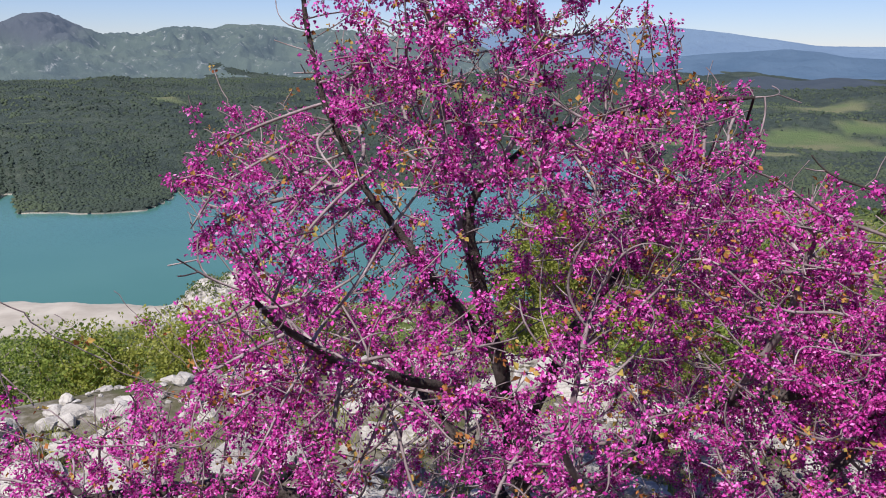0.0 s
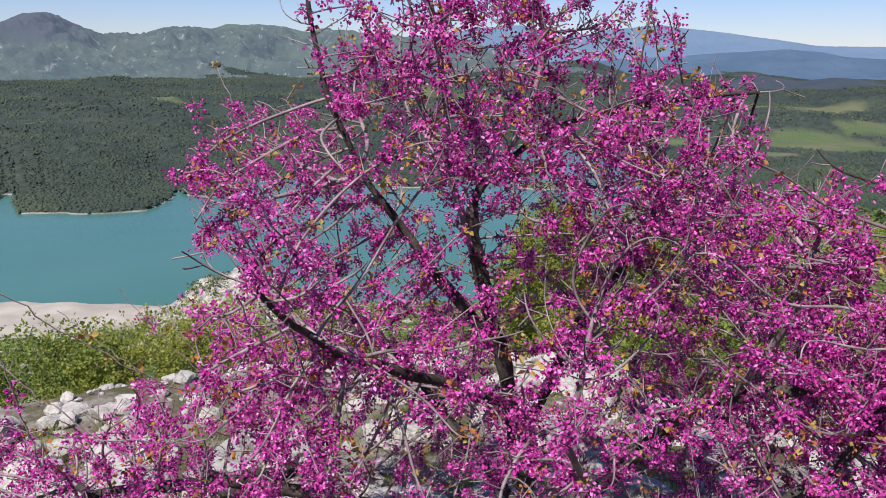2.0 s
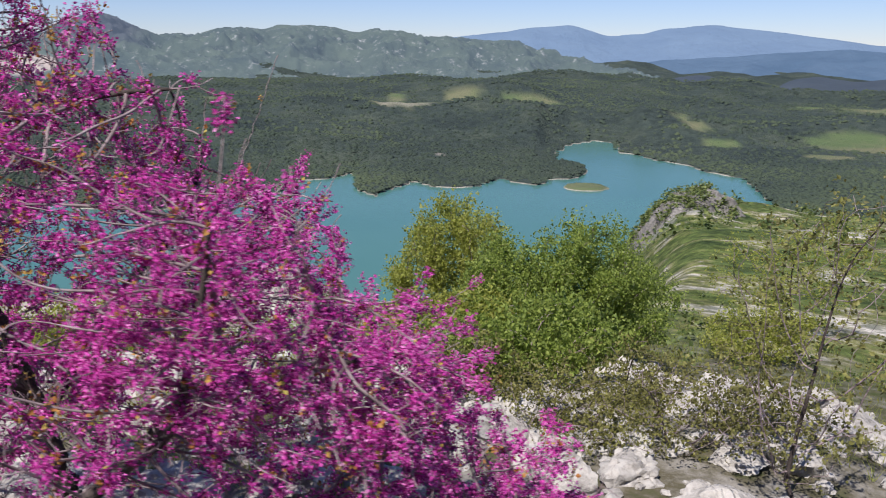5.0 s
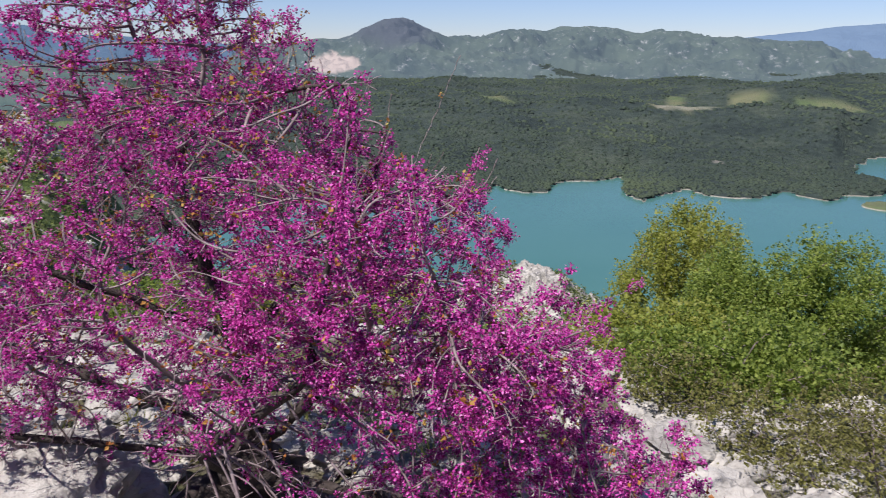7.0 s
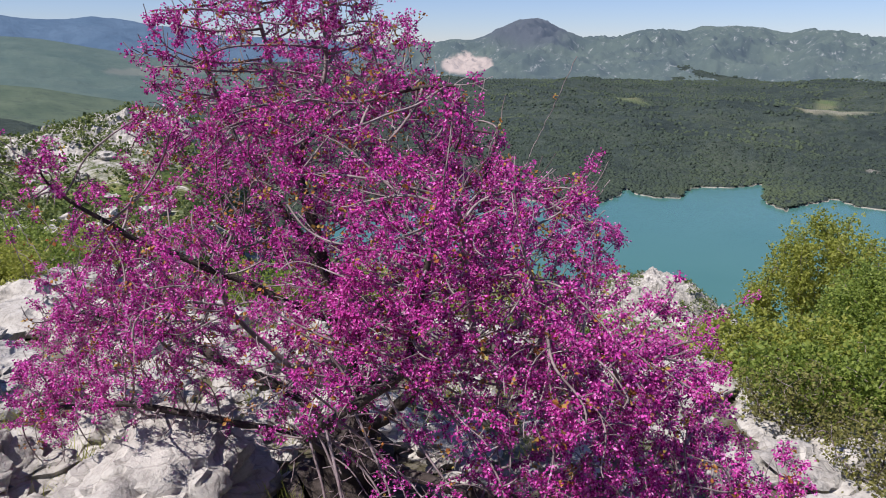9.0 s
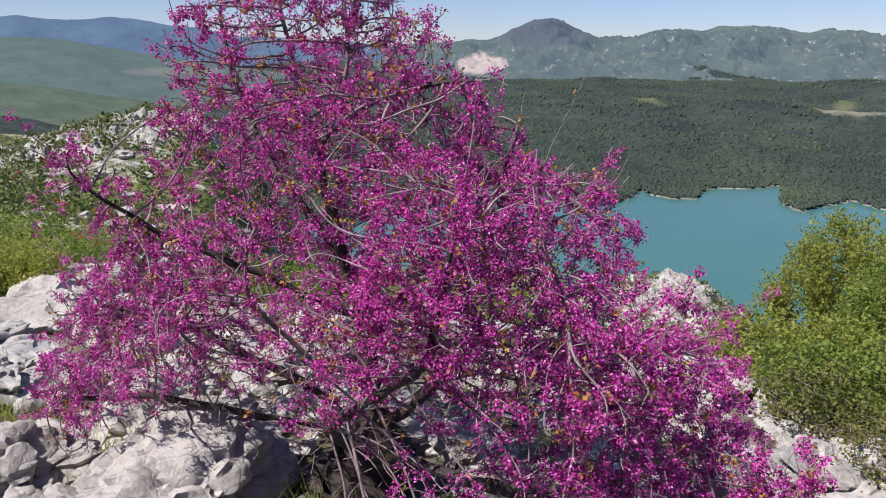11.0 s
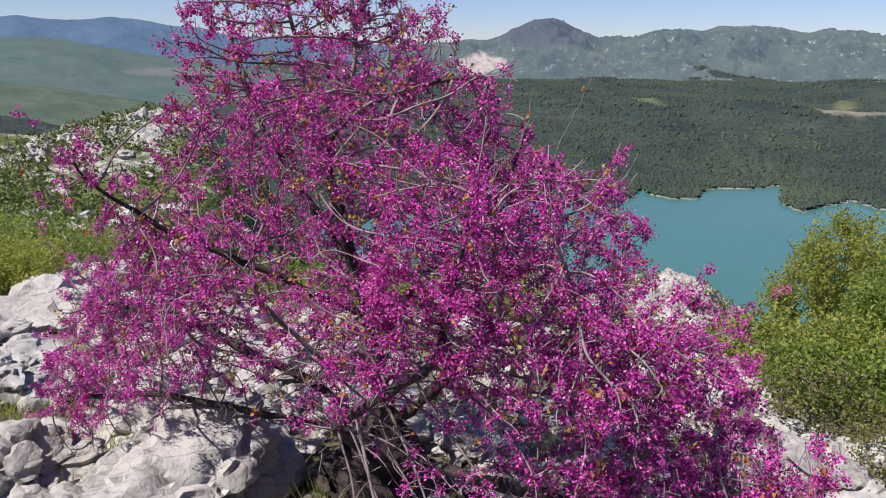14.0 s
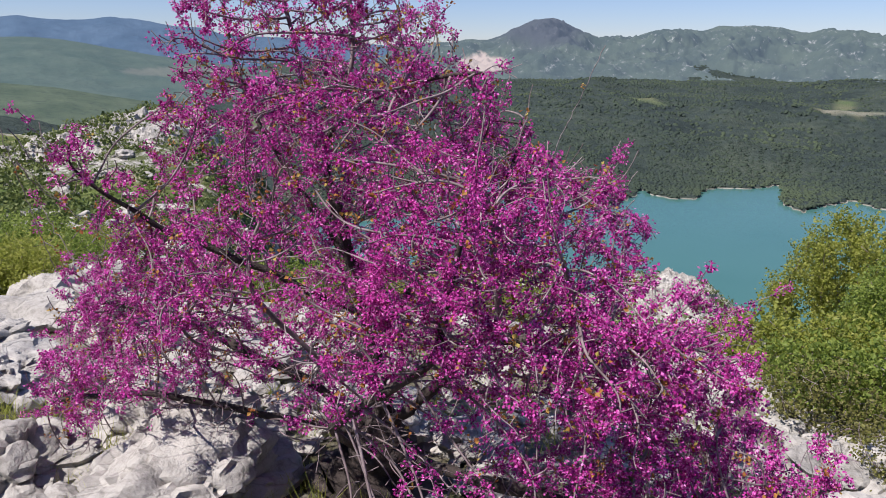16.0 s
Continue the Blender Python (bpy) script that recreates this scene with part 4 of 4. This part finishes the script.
for k, (px, py, w, hgt, leaf_mat) in enumerate([(-5.0, 8.2, 1.5, 1.45, SPRING), (-3.7, 8.6, 1.3, 1.25, OLIVE), (-2.2, 9.2, 1.3, 1.4, OLIVE), (-6.6, 7.6, 1.4, 1.5, SPRING), (-0.9, 10.2, 1.0, 1.3, SPRING),
                                               (-7.5, 5.0, 1.0, 1.0, OLIVE), (-9.5, 6.0, 1.4, 1.3, SPRING), (6.3, 10.6, 1.0, 0.9, OLIVE), (7.9, 13.4, 1.7, 2.4, OLIVE), (-10.5, 3.2, 1.2, 1.2, SPRING), (-11.5, 7.5, 1.7, 1.3, SPRING), (-13.5, 9.8, 1.9, 1.5, OLIVE), (-9.2, 9.6, 1.6, 1.2, OLIVE), (-15.5, 8.6, 1.9, 1.4, SPRING), (-11.5, 12.5, 2.0, 1.5, SPRING), (2.7, 6.9, 1.2, 0.9, SPRING), (1.9, 7.6, 1.0, 0.9, OLIVE)]):
    leafy_plant("green_bush", "leafy green spring bush below the rocks", "bush", px, py,
                [(-0.35 * w, 0, 0.55 * hgt, 0.6 * w, 0.55 * w, 0.4 * hgt), (0.3 * w, 0.1, 0.65 * hgt, 0.55 * w, 0.5 * w, 0.42 * hgt)], 420, 2300 if py < 9.5 else 1500, 0.046, leaf_mat, 40 + k, step=0.13, trunk=0.25)


# ---- rocks ----
def boulder_mesh(seed, detail=4, cuts=20, rough=0.07):
    """A limestone block: a sphere cut by planes, split by joints into blocks, then weathered."""
    rng = np.random.default_rng(seed)
    bm = bmesh.new()
    bmesh.ops.create_icosphere(bm, subdivisions=detail, radius=1.0)
    co = np.array([v.co[:] for v in bm.verts])
    n = rng.normal(size=(cuts, 3))
    n /= np.linalg.norm(n, axis=1)[:, None]
    n[0] = (0.1, 0.05, 1.0)
    hgt = rng.uniform(0.52, 0.95, cuts)
    lim = hgt[None] / np.maximum(co @ n.T, 1e-3)
    r = -np.log(np.exp(-80 * lim).sum(1) + np.exp(-80 * 1.0)) / 80
    r = np.clip(r, 0.3, 1.2)
    off = Vector(rng.uniform(-20, 20, 3))
    for v, k, c in zip(bm.verts, r, co):
        p = Vector(c)
        q = p * k
        warp = noise.noise_vector(q * 1.7 + off) * 0.22
        tilted = Vector((q.x * 0.8 + q.y * 0.6, q.y * 0.8 - q.x * 0.6, (q.z + 0.3 * q.x) * 1.5)) + warp
        dist, cell = noise.voronoi(tilted * 1.5 + off)
        joint = math.exp(-((dist[1] - dist[0]) / 0.07) ** 2)
        block = 0.13 * (noise.cell(cell[0] * 7.3) - 0.5)
        dist2, cell2 = noise.voronoi(tilted * 3.9 - off)
        chip = 0.035 * (noise.cell(cell2[0] * 5.1) - 0.5) - 0.025 * math.exp(-((dist2[1] - dist2[0]) / 0.06) ** 2)
        w = noise.fractal(q * 3.0 + off, 0.6, 2.2, 6)
        pits = abs(noise.noise(q * 9.0 - off)) * 0.03
        v.co = p * (k + rough * 0.6 * w + block - 0.10 * joint + chip - pits)
    bm.normal_update()
    me = bpy.data.meshes.new("limestone_boulder")
    bm.to_mesh(me)
    bm.free()
    me.polygons.foreach_set("use_smooth", np.ones(len(me.polygons), dtype=bool))
    me.set_sharp_from_angle(angle=radians(42))
    me.materials.append(ROCK)
    return me


PEBBLES = [boulder_mesh(300 + k, 3, 14, 0.07) for k in range(6)]
BLOCKS = [boulder_mesh(100 + k, 5) for k in range(8)]
STONES = [boulder_mesh(200 + k, 4, 16, 0.07) for k in range(6)]


def lay_boulder(mesh, x, y, size, rng, squash=0.7, sink=0.35, label="pale weathered limestone boulder on the karst slope", name="limestone_boulder", group="boulders on the slope"):
    z = float(height(np.array([x]), np.array([y]))[0])
    ob = new(name, mesh)
    sx, sy, sz = size * rng.uniform(0.8, 1.25), size * rng.uniform(0.75, 1.1), size * squash * rng.uniform(0.8, 1.2)
    ob.matrix_basis = pose(x, y, z + sz * (0.7 - sink * 1.6), rng.uniform(-12, 12), rng.uniform(-12, 12), rng.uniform(0, 360)) @ Matrix.Diagonal((sx, sy, sz, 1))
    return tagged(ob, label, "rock", group)


def build_rocks():
    rng = np.random.default_rng(77)
    big = [(-0.35, 2.2, 0.85), (-1.3, 2.75, 0.6), (-0.25, 3.8, 0.5), (0.35, 4.05, 0.5), (1.1, 4.3, 0.5), (0.8, 3.5, 0.3), (-2.0, 4.4, 0.6), (-2.7, 4.4, 0.62), (-1.3, 4.9, 0.55), (-3.5, 4.2, 0.65), (-4.4, 4.4, 0.65), (-2.4, 5.2, 0.4),
           (2.3, 4.2, 0.35), (2.8, 4.6, 0.4), (3.2, 4.1, 0.3), (2.6, 3.7, 0.28), (3.4, 4.9, 0.4), (2.0, 4.9, 0.4), (3.0, 5.4, 0.35), (2.4, 5.5, 0.4), (3.8, 4.4, 0.3), (1.7, 4.2, 0.35), (3.6, 3.6, 0.3), (2.9, 3.3, 0.25),
           (1.9, 6.9, 0.5), (1.2, 6.6, 0.5), (4.2, 6.4, 0.5), (-1.3, 1.75, 0.7),
           (-3.2, 2.6, 0.9), (-4.6, 3.0, 0.9), (-5.6, 4.2, 0.9), (-2.2, 3.4, 0.6), (-3.9, 5.6, 0.6), (-6.5, 5.2, 1.0), (-5.2, 1.8, 0.9), (5.2, 7.2, 0.6)]
    spots = []
    for x, y, s in big:
        lay_boulder(BLOCKS[int(rng.integers(0, 8))] if y < 3.7 else STONES[int(rng.integers(0, 6))], x, y, s, rng, 0.55)
        spots.append((x, y, s))
    tries = 0
    while len(spots) < 255 and tries < 9000:
        tries += 1
        a, r = radians(rng.uniform(-80, 45)), rng.uniform(1.9, 9.5)
        x, y = 1.3 + r * math.sin(a), r * math.cos(a) - 0.3
        s = 0.10 + 0.34 * rng.random() ** 1.8
        if (y < 1.3 + s and -0.9 < x < 4.2) or (x < -0.8 and y > 5.4):
            continue
        if math.hypot(x - 0.3, y - 3.08) < 0.25 + s or any(math.hypot(x - u, y - v) < 0.72 * (s + w) for u, v, w in spots):
            continue
        spots.append((x, y, s))
        lay_boulder((STONES if s > 0.22 else PEBBLES)[int(rng.integers(0, 6))], x, y, s, rng, 0.75)


def build_rubble():
    """Loose broken limestone between the boulders."""
    rng = np.random.default_rng(91)
    temps = []
    for k in range(6):
        bm = bmesh.new()
        bmesh.ops.create_icosphere(bm, subdivisions=2, radius=1.0)
        v = np.array([p.co[:] for p in bm.verts])
        n = rng.normal(size=(8, 3))
        n /= np.linalg.norm(n, axis=1)[:, None]
        v = v * np.minimum(1.0, (rng.uniform(0.45, 0.85, 8)[None] / np.maximum(v @ n.T, 1e-3)).min(1))[:, None] * (1, 0.8, 0.65)
        temps.append((v, np.array([[q.index for q in p.verts] for p in bm.faces])))
        bm.free()
    count = 3600
    a, r = np.radians(rng.uniform(-80, 48, count)), rng.uniform(1.7, 9, count)
    x, y = 1.3 + r * np.sin(a), r * np.cos(a) - 0.3
    ok = (fractal(x * 0.8 + 9, y * 0.8, 3) > 0.40) & ~((y < 1.5) & (x > -1.2) & (x < 4.4))
    x, y = x[ok], y[ok]
    size = 0.03 + 0.15 * rng.random(len(x)) ** 2
    v, f = upright(temps, np.stack([x, y, height(x, y) + size * 0.25], -1), size, rng)
    tagged(mesh_object("rubble", v, f, ROCK), "broken white limestone rubble between the boulders", "rubble", kind="stuff")


def build_shoulder_rocks():
    rng = np.random.default_rng(78)
    temps = []
    for me in PEBBLES:
        v = np.array([p.co[:] for p in me.vertices]) * (1, 0.9, 0.75)
        temps.append((v, np.array([p.vertices[:] for p in me.polygons])))
    a, d = np.radians(rng.uniform(-72, -43, 260)), np.exp(rng.uniform(math.log(11), math.log(58), 260))
    x, y = d * np.sin(a), d * np.cos(a)
    size = (0.12 + 0.42 * rng.random(260) ** 2) * np.minimum(2.2, 0.6 + d / 35)
    v, f = upright(temps, np.stack([x, y, height(x, y) + size * 0.15], -1), size, rng)
    tagged(mesh_object("shoulder_rubble", v, f, ROCK), "pale limestone boulders among scrub on the hill shoulder", "rubble", kind="stuff")


SCRUB_SPOTS = []


def outcrop(label, az, r, width, depth, rise, seed, mat=OUTCROP):
    """A broken limestone outcrop: jagged clints that stand out of the slope."""
    a = radians(az)
    u, v = np.meshgrid(np.linspace(-1, 1, 150), np.linspace(-1, 1, 110), indexing="ij")
    x = r * math.sin(a) + u * width * 0.5 * math.cos(a) + v * depth * 0.5 * math.sin(a)
    y = r * math.cos(a) - u * width * 0.5 * math.sin(a) + v * depth * 0.5 * math.cos(a)
    edge = u ** 2 + v ** 2 + 0.9 * (fractal(x * 0.25 + seed, y * 0.25, 4) - 0.5)
    env = 1 - smooth(edge, 0.35, 1.0)
    rough = fractal(x * 0.6 + seed * 7, y * 0.6, 5, 0.62, ridged=True)
    cells = 0.6 * fractal(np.floor(x * 0.7 + 1.5 * rough) * 3.7, np.floor(y * 0.7 - rough) * 5.1, 1) + 0.4 * fractal(np.floor(x * 1.7 + rough) * 3.7, np.floor(y * 1.7 - rough) * 5.1, 1)
    z = height(x, y) - 0.5 + env * (0.5 + rise * (0.1 + 0.35 * np.clip(rough - 0.45, 0, 1) * 2 + 1.1 * cells * env))
    spot = np.argwhere((fractal(x * 0.22 - seed, y * 0.22, 3) > 0.5) & (env > 0.25))
    spot = spot[np.random.default_rng(seed).permutation(len(spot))[:520]]
    SCRUB_SPOTS.extend((x[i, j], y[i, j], z[i, j] - 0.1) for i, j in spot)
    ob = mesh_object("rock_outcrop", np.stack([x, y, z], -1).reshape(-1, 3), grid_faces(150, 110), mat, flat=True)
    tagged(ob, label, "rock", "outcrops of the slope")


# ---- far woods and scrub ----
def clump_template(rng):
    """A small far tree: an uneven rounded crown."""
    verts, faces, n = [], [], 4
    for z, r in ((-0.12, 0.54), (0.17, 0.40)):
        for k in range(n):
            a = 2 * math.pi * (k + rng.uniform(-0.3, 0.3)) / n
            w = r * rng.uniform(0.55, 1.3)
            verts.append((w * math.cos(a), w * math.sin(a), z + rng.uniform(-0.08, 0.08)))
    verts.append((rng.uniform(-0.1, 0.1), rng.uniform(-0.1, 0.1), rng.uniform(0.26, 0.40)))
    for i in range(1):
        for k in range(n):
            p, q = i * n + k, i * n + (k + 1) % n
            faces += [[p, q, q + n], [p, q + n, p + n]]
    faces += [[n + k, n + (k + 1) % n, 2 * n] for k in range(n)]
    return np.array(verts), np.array(faces)


def build_far_woods():
    rng = np.random.default_rng(31)
    for name, lo, hi, count, size, wane in (("far_wood", 480, 930, 60000, 4.0, 930), ("far_wood", 700, 2300, 30000, 7.0, 2500)):
        a = np.radians(rng.uniform(-46, 34, count))
        r = np.sqrt(rng.uniform(lo ** 2, hi ** 2, count))
        x, y = r * np.sin(a), r * np.cos(a)
        z = height(x, y)
        thin = fractal(x * 0.006 + 3, y * 0.006, 4)
        ok = (z > WATER + 1.5) & (meadow_cover(x, y) < 0.4) & (bare_cover(x, y) < 0.4) & (thin > 0.1) & (rng.random(count) > smooth(r, wane - 330, wane)) & (rng.random(count) < 0.3 + smooth(r, lo, lo + 250) * (lo > 600) + (lo < 600))
        p = np.stack([x, y, z], -1)[ok]
        v, f = upright([clump_template(rng) for _ in range(9)], p, size * rng.uniform(0.5, 1.15, len(p)), rng)
        tagged(mesh_object(name, v, f, WOOD, flat=False), "dark green woodland on the hills round the lake", "woodland", kind="stuff")


def build_scrub():
    rng = np.random.default_rng(32)
    count = 2000
    a = np.radians(np.where(np.arange(count) < 700, rng.uniform(-72, -42, count), rng.uniform(-76, 52, count)))
    r = np.exp(np.where(np.arange(count) < 700, rng.uniform(np.log(12), np.log(75), count), rng.uniform(np.log(11), np.log(300), count)))
    x, y = r * np.sin(a), r * np.cos(a)
    z = height(x, y)
    size = rng.uniform(0.35, 1.0, count) * np.clip(r / 24, 0.7, 3.0)
    keep = (fractal(x * 0.12, y * 0.12, 3) > 0.42) & (bare_cover(x, y) < 0.3)
    x, y, z, size = x[keep], y[keep], z[keep], size[keep]
    extra = np.array(SCRUB_SPOTS)
    x, y, z = np.append(x, extra[:, 0]), np.append(y, extra[:, 1]), np.append(z, extra[:, 2])
    size = np.append(size, rng.uniform(0.6, 1.7, len(extra)))
    ta, tr = np.radians(rng.uniform(-74, -40, 2200)), np.exp(rng.uniform(np.log(9), np.log(70), 2200))
    tx, ty = tr * np.sin(ta), tr * np.cos(ta)
    x, y, z = np.append(x, tx), np.append(y, ty), np.append(z, height(tx, ty))
    size = np.append(size, rng.uniform(0.3, 0.95, 2200) * np.clip(tr / 25, 0.7, 2.2))
    n = 10
    d = rng.normal(size=(len(x), n, 3))
    d /= np.linalg.norm(d, axis=2)[..., None]
    d[..., 2] = np.abs(d[..., 2]) * 0.85
    d *= rng.uniform(0.55, 1.0, (len(x), n, 1)) * rng.uniform(0.75, 1.2, (len(x), n, 1))
    p = np.stack([x, y, z], -1)[:, None] + d * (size * 0.5)[:, None, None]
    v, f = scatter([leaf_template(rng, 1.0, 3, 0.9) for _ in range(8)], p.reshape(-1, 3), np.repeat(size, n) * 0.165, rng)
    tagged(mesh_object("scrub", v, f, SCRUB), "low green scrub scattered over the stony slope", "scrub", kind="stuff")


def build_grass():
    rng = np.random.default_rng(33)
    count = 9000
    a = np.radians(rng.uniform(-85, 60, count))
    r = rng.uniform(1.6, 15, count)
    x, y = 1.3 + r * np.sin(a), r * np.cos(a) - 0.3
    k = fractal(x * 0.9 + 4, y * 0.9, 3) > 0.52
    x, y = x[k], y[k]
    z = height(x, y) - 0.02
    blades = []
    for _ in range(6):
        vv, ff = [], []
        for _ in range(7):
            b = rng.normal(size=2) * 0.03
            t = b + rng.normal(size=2) * 0.07
            h = rng.uniform(0.08, 0.2)
            o = len(vv)
            vv += [(b[0] - 0.004, b[1], 0), (b[0] + 0.004, b[1], 0), (t[0], t[1], h)]
            ff.append((o, o + 1, o + 2))
        blades.append((np.array(vv), np.array(ff)))
    v, f = upright(blades, np.stack([x, y, z], -1), rng.uniform(0.7, 1.3, len(x)), rng)
    tagged(mesh_object("grass", v, f, OLIVE), "thin spring grass in the cracks between stones", "grass", kind="stuff")


build_rocks()
build_rubble()
build_shoulder_rocks()
outcrop("white scrubby limestone outcrop on the shoulder of the hill", -54.0, 62, 28, 26, 1.2, 1)
outcrop("white limestone crag above the lake", -15.6, 90, 30, 15, 1.5, 2)
outcrop("grey limestone outcrop on the scrubby shoulder", 13.5, 68, 18, 14, 1.2, 3, GREY_ROCK)
build_far_woods()
build_scrub()
build_grass()
